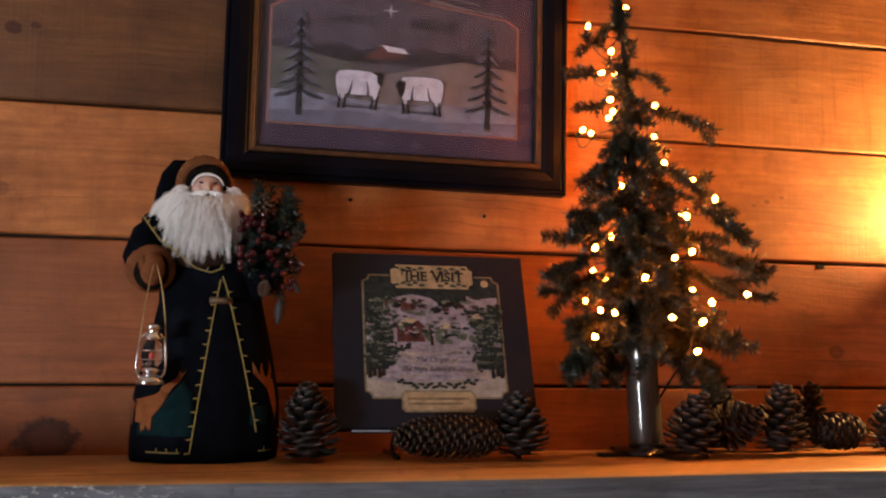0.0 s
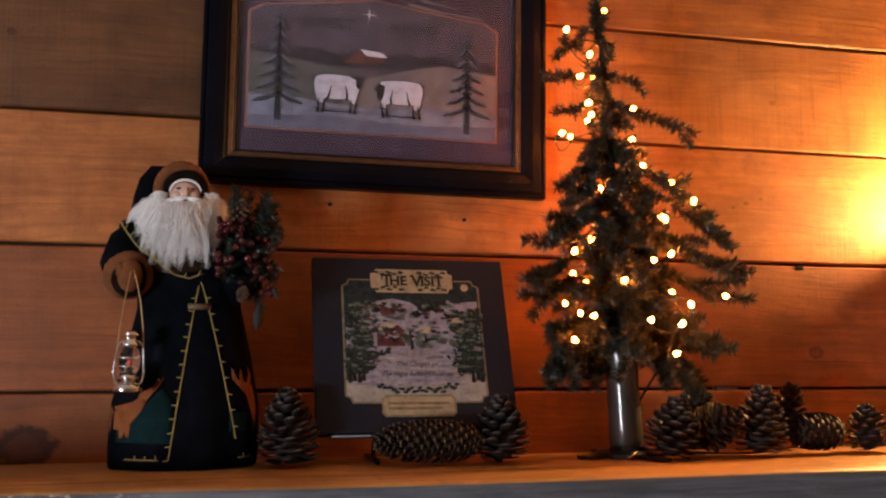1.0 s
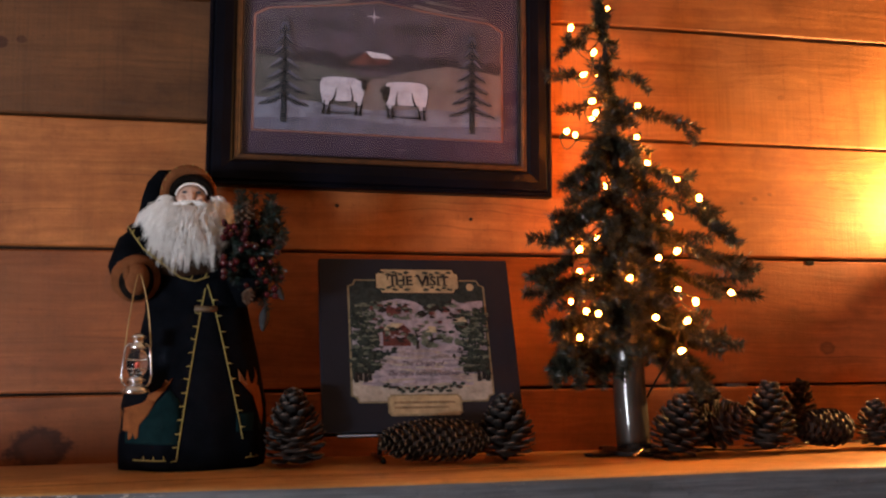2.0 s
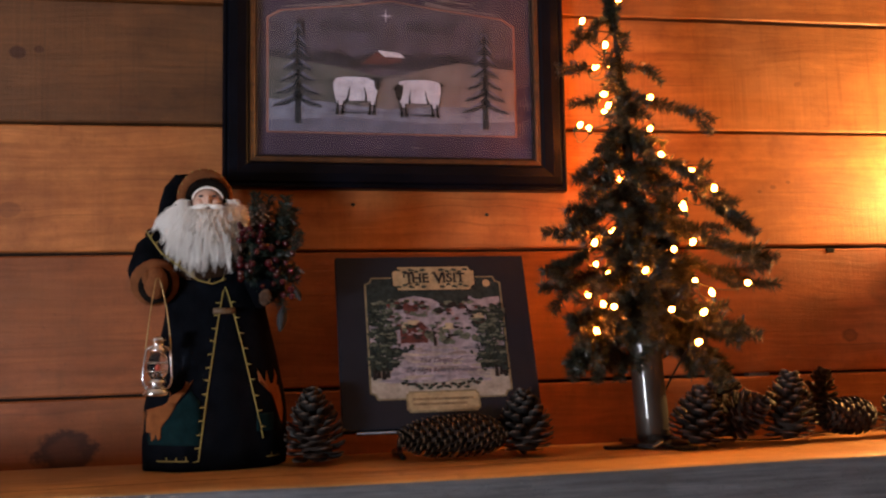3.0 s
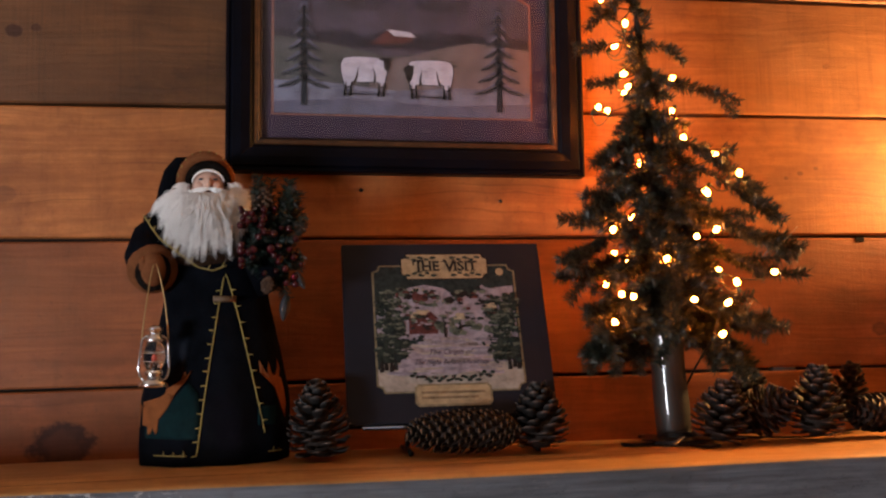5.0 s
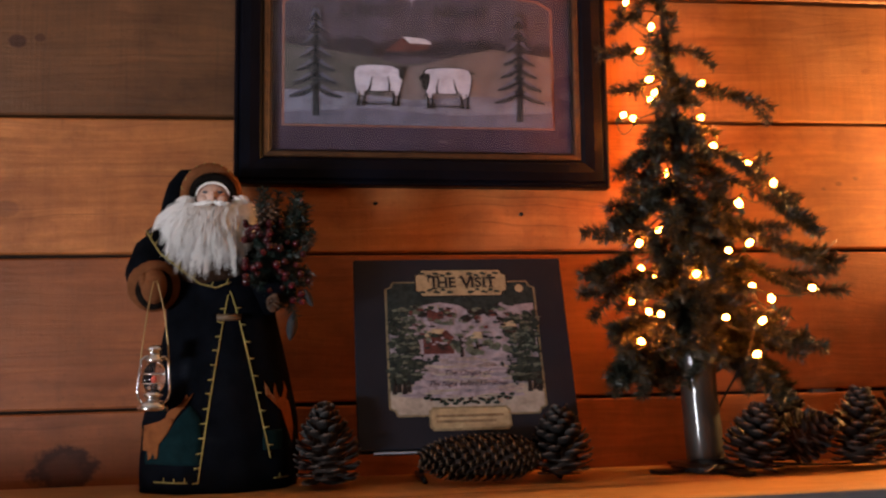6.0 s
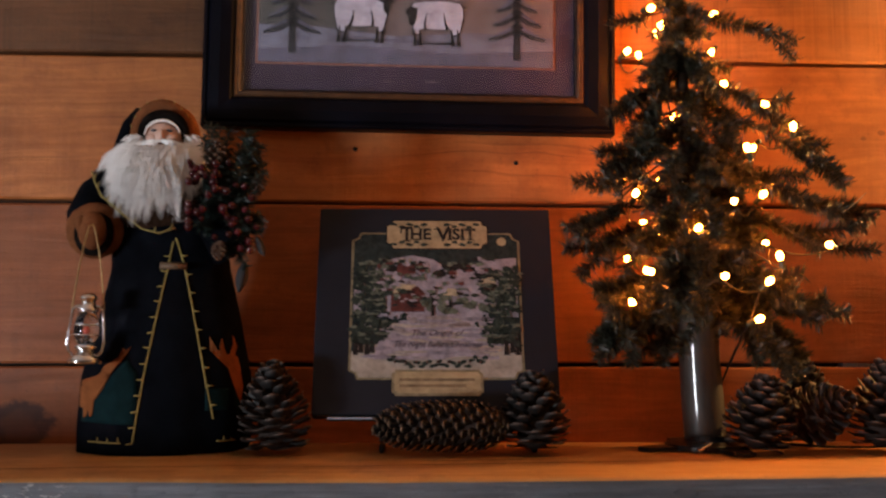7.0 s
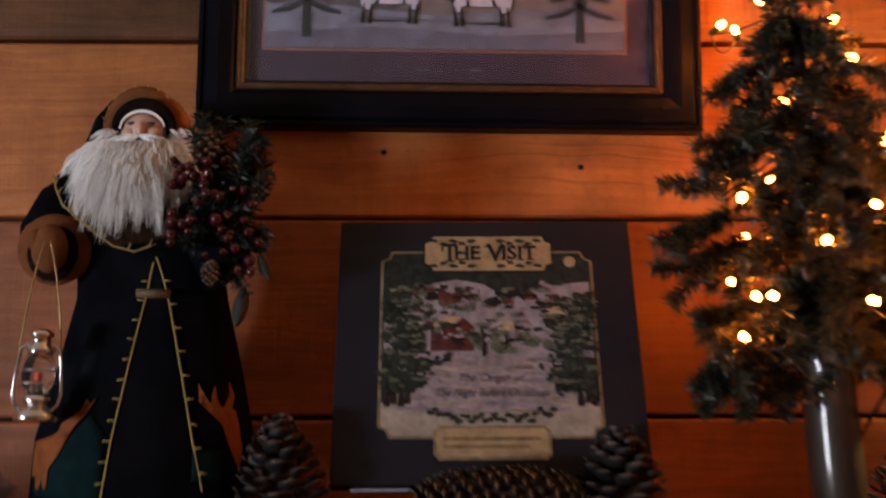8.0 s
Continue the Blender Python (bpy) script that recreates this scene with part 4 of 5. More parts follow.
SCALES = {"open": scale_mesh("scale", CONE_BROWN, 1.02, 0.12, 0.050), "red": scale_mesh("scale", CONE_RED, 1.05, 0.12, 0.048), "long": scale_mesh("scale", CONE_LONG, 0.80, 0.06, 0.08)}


def pinecone(label, m, length, radius, count, look_of="open", spread=1.0, seed=0, fat=0.28, even=False):
    """A cone along its own z axis: a core and scales set round it in a golden-angle spiral."""
    rnd = random.Random(seed)
    cone = thing("pinecone", label, "pinecone", "pine cones on the mantel", at=m)
    shape = lambda t: (math.sin(math.pi * min(1.0, 0.27 + t * (0.5 - 0.27) / fat)) if t < fat else math.cos((t - fat) / (1.06 - fat) * math.pi / 2) ** 0.8)
    if even:
        shape = lambda t: (1 - abs(2 * t - 1) ** 3.2) ** 0.5 * (1.0 - 0.12 * t)
    bm = bmesh.new()
    lathe(bm, [(max(0.0005, radius * (0.72 if even else 0.5) * (shape(t) if t > 0.06 else 0.3)), ((0.06 if even else 0.01) + 0.88 * t) * length) for t in [k / 12 for k in range(13)]], sides=14)
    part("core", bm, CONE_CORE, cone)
    for k in range(count):
        t = (k + 0.5) / count
        ang = k * 2.39996 + rnd.uniform(-0.08, 0.08)
        reach = radius * max(0.10, shape(t))
        rise = radians((38 + 14 * t) if even else (-14 + 68 * t ** 0.9)) * spread + rnd.uniform(-0.08, 0.08)
        l = radius * (0.50 if even else 0.74 - 0.26 * t) * rnd.uniform(0.88, 1.14)
        scale = new("scale", SCALES[look_of])
        scale.parent = cone
        start = max(0.0, reach - l * math.cos(rise))
        scale.matrix_basis = pose(0, 0, (0.02 if even else 0.035) * length + t * length * (0.96 if even else 0.90) - l * 0.4 * math.sin(rise), 0, 0, math.degrees(ang)) @ pose(start, 0, 0, 0, -math.degrees(rise), 0) @ Matrix.Diagonal((l, l * 0.95, l * 0.85, 1))
    return cone


Z = SHELF_Z + 0.004
pinecone("open brown pine cone standing beside the robed doll", pose(0.160, 1.338, Z, 4, -6, 20), 0.090, 0.039, 80, seed=1)
pinecone("long slender brown cone lying before the picture book", pose(0.414, 1.312, Z + 0.027, 0, -90, 0), 0.147, 0.0300, 230, "long", seed=2, even=True)
pinecone("open brown pine cone leaning beside the picture book", pose(0.435, 1.318, Z + 0.002, -6, 6, 50), 0.078, 0.038, 74, seed=3)
pinecone("open pale-tipped pine cone beside the tree trunk", pose(0.670, 1.318, Z + 0.002, 6, 10, 10), 0.076, 0.039, 78, seed=4)
pinecone("open brown pine cone standing behind another cone", pose(0.764, 1.402, Z + 0.001, -4, 2, 80), 0.098, 0.037, 80, seed=5)
pinecone("reddish cone lying on its side among others", pose(0.730, 1.345, Z + 0.028, 62, 20, 25), 0.066, 0.033, 64, "red", seed=6)
pinecone("tall open pine cone with pale scale tips", pose(0.818, 1.336, Z + 0.001, 2, -4, 140), 0.092, 0.039, 80, seed=7)
pinecone("small reddish cone propped against the wall boards", pose(0.913, 1.428, Z + 0.010, 8, 12, 30), 0.088, 0.032, 66, "red", seed=8)
pinecone("dark cone lying sideways on the mantel", pose(0.970, 1.352, Z + 0.027, 0, -88, 6), 0.094, 0.030, 120, "red", seed=9, even=True)
pinecone("small open cone at the end of the row", pose(1.014, 1.352, Z + 0.001, 6, 4, 200), 0.062, 0.034, 60, seed=10)

# ---------------------------------------------------------------- robed doll
DOLL = {
    "coat": plain("dark_green_felt", (0.0034, 0.0042, 0.0064), 0.95, spread=0.4, scale=40, fine=900, bump=0.4, depth=0.001, spec=0.03),
    "brown": plain("rust_brown_felt", (0.17, 0.062, 0.025), 0.95, spread=0.25, scale=60, fine=900, bump=0.4, spec=0.08, depth=0.001),
    "dark_fur": plain("black_plush_trim", (0.010, 0.008, 0.007), 1.0, spread=0.4, scale=150, fine=1200, bump=0.8, depth=0.002, spec=0.03),
    "hair": plain("white_wool_hair", (0.97, 0.955, 0.95), 0.8, spread=0.03, scale=90, bump=0.0, spec=0.2, sheen=0.3),
    "skin": plain("painted_clay", (0.60, 0.38, 0.30), 0.5, spread=0.08, scale=60),
    "yarn": plain("mustard_yarn", (0.33, 0.25, 0.075), 0.9, spread=0.2, scale=400),
    "patch": plain("orange_felt_patch", (0.20, 0.066, 0.022), 0.95, spread=0.2, scale=80, fine=900, bump=0.4, spec=0.08),
    "teal": plain("teal_felt_patch", (0.003, 0.014, 0.016), 0.95, spread=0.3, scale=80, fine=900, bump=0.4, spec=0.08),
    "collar": plain("brown_plush_collar", (0.035, 0.019, 0.012), 1.0, spread=0.5, scale=150, fine=1200, bump=0.8, depth=0.002, spec=0.03),
    "eye": plain("painted_eye", (0.035, 0.045, 0.065), 0.4, spread=0.1),
    "wood": plain("wooden_toggle", (0.14, 0.085, 0.045), 0.6, spread=0.2),
}
DOLL_SLOTS = list(DOLL)
IX = {k: i for i, k in enumerate(DOLL_SLOTS)}
BODY = [(1.3605, 0.028, 0.092, 0.074), (1.385, 0.029, 0.094, 0.075), (1.44, 0.030, 0.092, 0.072), (1.50, 0.032, 0.079, 0.058), (1.56, 0.032, 0.066, 0.043), (1.60, 0.029, 0.064, 0.043), (1.635, 0.022, 0.070, 0.044), (1.662, 0.020, 0.060, 0.042), (1.69, 0.023, 0.034, 0.03)]
DOLL_Y = 1.392


def body_at(z):
    zs = [b[0] for b in BODY]
    return [float(np.interp(z, zs, [b[i] for b in BODY])) for i in (1, 2, 3)]


def on_front(x, z, proud=0.001):
    """A point of the robe's front at x, z."""
    cx, rx, ry = body_at(z)
    s = max(-0.985, min(0.985, (x - cx) / rx))
    return Vector((x, DOLL_Y - ry * math.sqrt(1 - s * s) * (1 + fold(math.atan2(-math.sqrt(1 - s * s), s), z)) - proud, z))


def fold(a, z):
    return 0.025 * max(0.0, (1.60 - z) / 0.24) * math.sin(a * 9 + 0.7)


def make_doll():
    rnd = random.Random(31)
    bm = bmesh.new()
    rings, n = [], 72
    for z in np.linspace(1.3605, 1.69, 34):
        cx, rx, ry = body_at(z)
        rings.append([bm.verts.new((cx + rx * math.cos(a) * (1 + fold(a, z)), DOLL_Y + ry * math.sin(a) * (1 + fold(a, z)), z)) for a in [2 * math.pi * i / n for i in range(n)]])
    for a, b in zip(rings, rings[1:]):
        for i in range(n):
            bm.faces.new((a[i], a[(i + 1) % n], b[(i + 1) % n], b[i])).material_index = IX["coat"]
    bm.faces.new(rings[0][::-1]).material_index = IX["coat"]
    bm.faces.new(rings[-1]).material_index = IX["coat"]
    # cape over the shoulders
    lathe(bm, [(0.084, -0.004), (0.082, 0.0), (0.072, 0.024), (0.050, 0.050), (0.03, 0.066)], (0.020, DOLL_Y, 1.622), 40, IX["coat"], (0.98, 0.56))
    # arms
    tube(bm, [(-0.030, 1.398, 1.660), (-0.046, 1.385, 1.640), (-0.052, 1.372, 1.615), (-0.047, 1.360, 1.603)], [0.022, 0.027, 0.028, 0.027], 16, IX["coat"])
    tube(bm, [(0.070, 1.398, 1.655), (0.094, 1.385, 1.625), (0.098, 1.365, 1.595), (0.082, 1.352, 1.585)], [0.022, 0.026, 0.026, 0.024], 16, IX["coat"])
    # cuff, its roll, and mitten
    tube(bm, [(-0.049, 1.372, 1.607), (-0.0445, 1.361, 1.601), (-0.0425, 1.349, 1.597)], [0.027, 0.0315, 0.0295], 20, IX["brown"])
    ball(bm, (-0.0425, 1.347, 1.597), (0.022, 0.008, 0.026), index=IX["dark_fur"])
    ball(bm, (-0.0408, 1.335, 1.598), (0.015, 0.013, 0.021), index=IX["brown"])
    ball(bm, (-0.0518, 1.333, 1.604), (0.006, 0.008, 0.010), index=IX["brown"])
    # head, hood front, black brim, side fold of the hood
    ball(bm, (0.0225, 1.390, 1.7085), (0.0215, 0.026, 0.0215), 24, 16, IX["skin"])
    ball(bm, (0.0235, 1.3640, 1.7085), (0.0034, 0.005, 0.0070), 12, 8, IX["skin"])
    for s in (-1, 1):
        ball(bm, (0.0225 + s * 0.0105, 1.3690, 1.7055), (0.0070, 0.005, 0.0060), 12, 8, IX["skin"])
        ball(bm, (0.0228 + s * 0.0088, 1.3668, 1.7143), (0.0038, 0.0022, 0.0017), 10, 6, IX["eye"])
    ball(bm, (0.0190, 1.420, 1.7200), (0.0360, 0.032, 0.0365), 28, 18, IX["brown"])
    hood = [(0.0185 + 0.0300 * math.cos(a), 1.3940 - 0.004 * math.sin(a), 1.7135 + 0.0330 * math.sin(a)) for a in np.linspace(-0.05, math.pi + 0.25, 24)]
    tube(bm, hood, [0.0050 + 0.0026 * math.sin(math.pi * k / 23) + 0.0020 * k / 23 for k in range(24)], 12, IX["brown"])
    brim = [(0.0220 + 0.0245 * math.cos(a), 1.3790 - 0.002 * math.sin(a), 1.7120 + 0.0222 * math.sin(a)) for a in np.linspace(-0.25, math.pi + 0.10, 22)]
    tube(bm, brim, [0.0040 + 0.0024 * math.sin(math.pi * k / 21) for k in range(22)], 10, IX["dark_fur"])
    tube(bm, [(0.0225 + 0.0200 * math.cos(a), 1.3725 - 0.002 * math.sin(a), 1.7095 + 0.0170 * math.sin(a)) for a in np.linspace(0.15, math.pi - 0.05, 18)], [0.0008 + 0.0008 * math.sin(math.pi * k / 17) for k in range(18)], 8, IX["hair"])
    fold_side = [(-0.005, 1.436, 1.750), (-0.016, 1.436, 1.7465), (-0.0245, 1.434, 1.731), (-0.0295, 1.430, 1.709), (-0.0340, 1.424, 1.686), (-0.037, 1.416, 1.662)]
    tube(bm, fold_side, [0.0060, 0.0115, 0.0150, 0.0160, 0.0145, 0.0090], 14, IX["coat"])
    for k in range(9):
        a = 0.55 + k * 0.30
        p = Vector((0.0185 + 0.0345 * math.cos(a), 1.387, 1.7135 + 0.0375 * math.sin(a)))
        tube(bm, [p, p + Vector((0.0015 * rnd.uniform(-1, 1), -0.004, 0.0035))], 0.0006, 5, IX["yarn"])
    # plush collar showing under the beard
    ball(bm, (0.020, 1.360, 1.628), (0.048, 0.020, 0.030), 20, 12, IX["collar"])
    ball(bm, (-0.046, 1.392, 1.666), (0.014, 0.012, 0.010), 12, 8, IX["collar"])
    # beard: a soft inner body, then very many fine hairs gathered into locks
    ball(bm, (0.0190, 1.380, 1.668), (0.054, 0.026, 0.028), 28, 18, IX["hair"])
    ball(bm, (0.0190, 1.359, 1.652), (0.040, 0.021, 0.035), 28, 18, IX["hair"])
    span = [-1.0, -0.75, -0.5, -0.2, 0.1, 0.4, 0.7, 1.0]
    low_x = [-0.047, -0.034, -0.017, 0.005, 0.027, 0.047, 0.064, 0.075]
    low_z = [1.668, 1.634, 1.613, 1.601, 1.604, 1.612, 1.634, 1.672]
    locks = []
    for k in range(72):
        side = -1.03 + 2.06 * k / 71 + rnd.uniform(-0.03, 0.03)
        fall = rnd.uniform(0.62, 1.04)
        x, z = float(np.interp(side, span, low_x)), float(np.interp(side, span, low_z))
        locks.append((side, Vector((0.022 + (x - 0.022) * (0.55 + 0.45 * fall) + rnd.uniform(-0.004, 0.004), 1.326 + 0.052 * side * side + rnd.uniform(-0.006, 0.006), 1.690 + (z - 1.690) * fall))))
    for k in range(8600):
        s, goal = locks[rnd.randrange(72)]
        s += rnd.gauss(0, 0.11)
        layer = rnd.random()
        start = Vector((0.0235 + 0.035 * s, 1.357 + 0.026 * s * s - 0.016 * layer * (1 - abs(s) * 0.5), 1.6965 + 0.008 * abs(s) ** 1.5 - 0.030 * layer * (1 - 0.4 * abs(s))))
        end = start.lerp(goal, rnd.uniform(0.62, 1.05) if k % 3 else rnd.uniform(0.35, 0.75)) + Vector((rnd.gauss(0, 0.0026), rnd.gauss(0, 0.002), 0))
        mid = start.lerp(end, 0.45) + Vector((0.012 * s + rnd.gauss(0, 0.0025), -0.012 * (1 - 0.4 * abs(s)) + rnd.gauss(0, 0.0025), 0.010 * (1 - 0.6 * abs(s)) + rnd.gauss(0, 0.002)))
        pts = curve_points(start, mid, end, 6)
        wave, ph = rnd.uniform(0, 0.0014), rnd.uniform(0, 6)
        pts = [p + Vector((wave * math.sin(i * 1.1 + ph), 0, 0)) for i, p in enumerate(pts)]
        w = rnd.uniform(0.00026, 0.0005)
        tube(bm, pts, [w * 0.8, w, w, w, w * 0.8, w * 0.5, 0.00005], 3, IX["hair"], close=False)
    for s in (-1, 1):
        # moustache and the tuft of hair beside the face
        for k in range(150):
            start = Vector((0.0240 + s * rnd.uniform(0.0, 0.005), 1.359 + rnd.uniform(-0.002, 0.002), 1.7010 + rnd.uniform(-0.0015, 0.0015)))
            end = start + Vector((s * rnd.uniform(0.010, 0.026), rnd.uniform(0.0, 0.010), -rnd.uniform(0.004, 0.016)))
            tube(bm, curve_points(start, start.lerp(end, 0.5) + Vector((0, -0.005, 0.003)), end, 4), [0.0006, 0.0007, 0.0006, 0.0004, 0.0001], 3, IX["hair"], close=False)
        for k in range(260):
            start = Vector((0.0225 + s * (0.022 + rnd.uniform(0, 0.010)), 1.384 + rnd.uniform(-0.008, 0.006), 1.7060 + rnd.uniform(-0.006, 0.006)))
            end = start + Vector((s * rnd.uniform(0.006, 0.017), rnd.uniform(-0.010, 0.004), rnd.uniform(-0.022, -0.004)))
            tube(bm, curve_points(start, start.lerp(end, 0.5) + Vector((s * 0.002, -0.003, 0.005)), end, 4), [0.0005, 0.0007, 0.0006, 0.0004, 0.0001], 3, IX["hair"], close=False)
    # yarn edging with blanket stitches
    def edging(points, tick, step=0.0165):
        tube(bm, points, 0.0009, 6, IX["yarn"])
        run = 0.0
        for a, b in zip(points, points[1:]):
            run += (b - a).length
            if run > step:
                run = 0.0
                tube(bm, [b, b + Vector(tick) + Vector((0, -0.0006, rnd.uniform(-0.001, 0.001)))], [0.0010, 0.0006], 5, IX["yarn"])
    edging([on_front(0.043 + (0.012 - 0.043) * t ** 0.9, 1.588 - 0.215 * t) for t in np.linspace(0, 1, 40)], (-0.0065, -0.0005, 0.0))
    edging([on_front(0.045 + (0.092 - 0.045) * t ** 0.85, 1.592 - 0.195 * t) for t in np.linspace(0, 1, 40)], (0.0065, 0.001, 0.0))
    collar = [Vector(p) for p in ((-0.0575, 1.382, 1.670), (-0.047, 1.360, 1.654), (-0.035, 1.343, 1.637), (-0.013, 1.333, 1.619), (0.012, 1.334, 1.600), (0.030, 1.336, 1.5955), (0.047, 1.338, 1.602))]
    edging([p for a, b in zip(collar, collar[1:]) for p in (a, a.lerp(b, 0.34), a.lerp(b, 0.67))] + collar[-1:], (0.003, -0.001, 0.006), 0.018)
    edging([on_front(x, 1.3735, 0.0012) for x in np.linspace(-0.040, 0.0, 14)], (0, 0, 0.005), 0.012)
    edging([on_front(x, 1.3735, 0.0012) for x in np.linspace(0.096, 0.112, 6)], (0, 0, 0.005), 0.008)
    # wooden toggle
    tube(bm, [on_front(0.030, 1.561, 0.004), on_front(0.058, 1.561, 0.004)], 0.0038, 8, IX["wood"])
    # felt patches laid on the robe
    def patch(outline, key, proud):
        line = []
        for (ax, az), (bx, bz) in zip(outline, outline[1:] + outline[:1]):
            cuts = max(1, int(math.hypot(bx - ax, bz - az) / 0.005))
            line += [(ax + (bx - ax) * k / cuts, az + (bz - az) * k / cuts) for k in range(cuts)]
        cx, cz, m = sum(p[0] for p in line) / len(line), sum(p[1] for p in line) / len(line), len(line)
        rings = [[bm.verts.new(on_front(cx + (x - cx) * f, cz + (z - cz) * f, proud)) for x, z in line] for f in (0.2, 0.4, 0.6, 0.8, 1.0)]
        rings.append([bm.verts.new(on_front(x, z, -0.001)) for x, z in line])
        hub = bm.verts.new(on_front(cx, cz, proud))
        for i in range(m):
            j = (i + 1) % m
            bm.faces.new((hub, rings[0][i], rings[0][j])).material_index = IX[key]
            for a, b in zip(rings, rings[1:]):
                bm.faces.new((a[i], b[i], b[j], a[j])).material_index = IX[key]
    patch([(-0.0600, 1.394), (0.0150, 1.3925), (0.0155, 1.425), (0.0140, 1.446), (0.0020, 1.460), (-0.0140, 1.443), (-0.0300, 1.420), (-0.0600, 1.408)], "teal", 0.0014)
    patch([(-0.0605, 1.405), (-0.0545, 1.409), (-0.0485, 1.408), (-0.0478, 1.398), (-0.0435, 1.400), (-0.0420, 1.407), (-0.0385, 1.399), (-0.0355, 1.401), (-0.0345, 1.416), (-0.0230, 1.430), (-0.0160, 1.443), (-0.0215, 1.450), (-0.0320, 1.443), (-0.0605, 1.435)], "patch", 0.0026)
    patch([(-0.0270, 1.446), (-0.0160, 1.444), (-0.0080, 1.455), (-0.0030, 1.459), (0.0055, 1.474), (0.0010, 1.468), (-0.0030, 1.4725), (-0.0050, 1.464), (-0.0150, 1.458), (-0.0240, 1.453)], "patch", 0.0026)
    patch([(0.0838, 1.406), (0.1165, 1.406), (0.1150, 1.429), (0.0838, 1.429)], "teal", 0.0014)
    patch([(0.1075, 1.448), (0.1110, 1.430), (0.1165, 1.412), (0.1180, 1.430), (0.1150, 1.450), (0.1120, 1.462), (0.1060, 1.466), (0.0985, 1.464), (0.0960, 1.469), (0.0890, 1.472), (0.0850, 1.485), (0.0865, 1.470), (0.0950, 1.462), (0.1010, 1.456)], "patch", 0.0026)
    patch([(0.0975, 1.463), (0.0955, 1.474), (0.0970, 1.483), (0.0995, 1.472), (0.1030, 1.464)], "patch", 0.0026)
    patch([(0.1045, 1.464), (0.1075, 1.476), (0.1065, 1.486), (0.1105, 1.474), (0.1095, 1.463)], "patch", 0.0026)
    return bm


doll = part("robed_doll", make_doll(), [DOLL[k] for k in DOLL_SLOTS])
tagged(doll, "white-bearded cloth doll in dark stitched robe standing on the mantel", "doll")

# ---------------------------------------------------------------- lantern in the doll's mitten
lantern = thing("lantern", "tiny bright tin lantern hanging from the doll's mitten", "lantern", at=pose(-0.0375, 1.311, 1.4560, 0, 2, 20))
bm = bmesh.new()
lathe(bm, [(0.0005, 0.0), (0.0165, 0.0), (0.0172, 0.002), (0.0165, 0.006), (0.0125, 0.010), (0.0085, 0.012), (0.0085, 0.014)], sides=28)
part("fuel_tank", bm, CHROME, lantern)
bm = bmesh.new()
lathe(bm, [(0.0085, 0.014), (0.0115, 0.016), (0.0115, 0.018), (0.0090, 0.020), (0.0070, 0.024), (0.0030, 0.026), (0.0030, 0.031), (0.0005, 0.031)], sides=24)
part("burner", bm, CHROME, lantern)
bm = bmesh.new()
lathe(bm, [(0.0085, 0.0205), (0.0120, 0.028), (0.0132, 0.036), (0.0118, 0.045), (0.0088, 0.054)], sides=28)
globe = part("glass_globe", bm, GLASS, lantern, "clear glass globe")
globe.visible_shadow = False
bm = bmesh.new()
ball(bm, (0, 0, 0.0345), (0.0022, 0.0022, 0.0042), 10, 8)
part("wick", bm, plain("red_wick", (0.45, 0.06, 0.03), 0.5), lantern, "small red wick")
bm = bmesh.new()
lathe(bm, [(0.0100, 0.0535), (0.0112, 0.055), (0.0104, 0.058), (0.0072, 0.061), (0.0072, 0.066), (0.0098, 0.0675), (0.0092, 0.070), (0.0055, 0.073), (0.0005, 0.0735)], sides=24)
part("chimney_cap", bm, CHROME, lantern)
for s in (-1, 1):
    bm = bmesh.new()
    tube(bm, [(s * 0.010, 0, 0.006), (s * 0.0165, 0, 0.013), (s * 0.0182, 0, 0.022), (s * 0.0165, 0, 0.042), (s * 0.0150, 0, 0.056), (s * 0.0105, 0, 0.060), (s * 0.006, 0, 0.0605)], 0.0015, 8)
    part("side_tube", bm, CHROME, lantern)
for z, r in ((0.030, 0.0142), (0.040, 0.0140)):
    bm = bmesh.new()
    tube(bm, [(r * math.cos(a), r * math.sin(a), z) for a in np.linspace(0, 2 * math.pi, 25)], 0.0007, 6)
    part("guard_wire", bm, CHROME, lantern)
bm = bmesh.new()
tube(bm, [(-0.0155, 0, 0.056)] + curve_points((-0.0155, 0, 0.060), (-0.011, 0.0, 0.115), (-0.004, 0.006, 0.145), 8) + curve_points((0.000, 0.008, 0.147), (0.010, 0.0, 0.115), (0.0155, 0, 0.060), 8) + [(0.0155, 0, 0.056)], 0.0008, 6)
part("bail", bm, GOLD_WIRE, lantern, "thin brass wire handle")

# ---------------------------------------------------------------- berry sprig in the doll's arm
sprig = thing("berry_sprig", "evergreen sprig with dark red berries held by the doll", "sprig", at=pose(0.090, 1.352, 1.588))
rnd = random.Random(8)
for k in range(34):
    a, h = rnd.uniform(0, 1), rnd.uniform(0.05, 1.0)
    root = Vector((0.002, 0.004, 0.0))
    tip = Vector((-0.024 + 0.092 * a, rnd.uniform(-0.030, 0.010), 0.008 + (0.128 - 0.10 * abs(a - 0.40)) * h))
    bough("evergreen_twig", root.lerp(tip, 0.15), tip, (0, -0.008, 0.006), sprig, rnd, twigs=1, length=0.0115, width=0.0011, per_metre=2600, wire=0.0008, gaps=False)
for x, z in ((0.035, -0.012), (0.046, 0.004), (0.028, -0.028), (0.016, -0.018), (0.050, 0.02)):
    bough("evergreen_twig", (0.012, 0.004, 0.012), (x, -0.008, z), (0, -0.006, 0.004), sprig, rnd, twigs=1, length=0.0115, width=0.0011, per_metre=2400, wire=0.0008, gaps=False)
BERRY = plain("glazed_dark_berry", (0.042, 0.0028, 0.006), 0.14, spread=0.25, scale=200, bump=0.05, chance=0.4, coat=0.25)
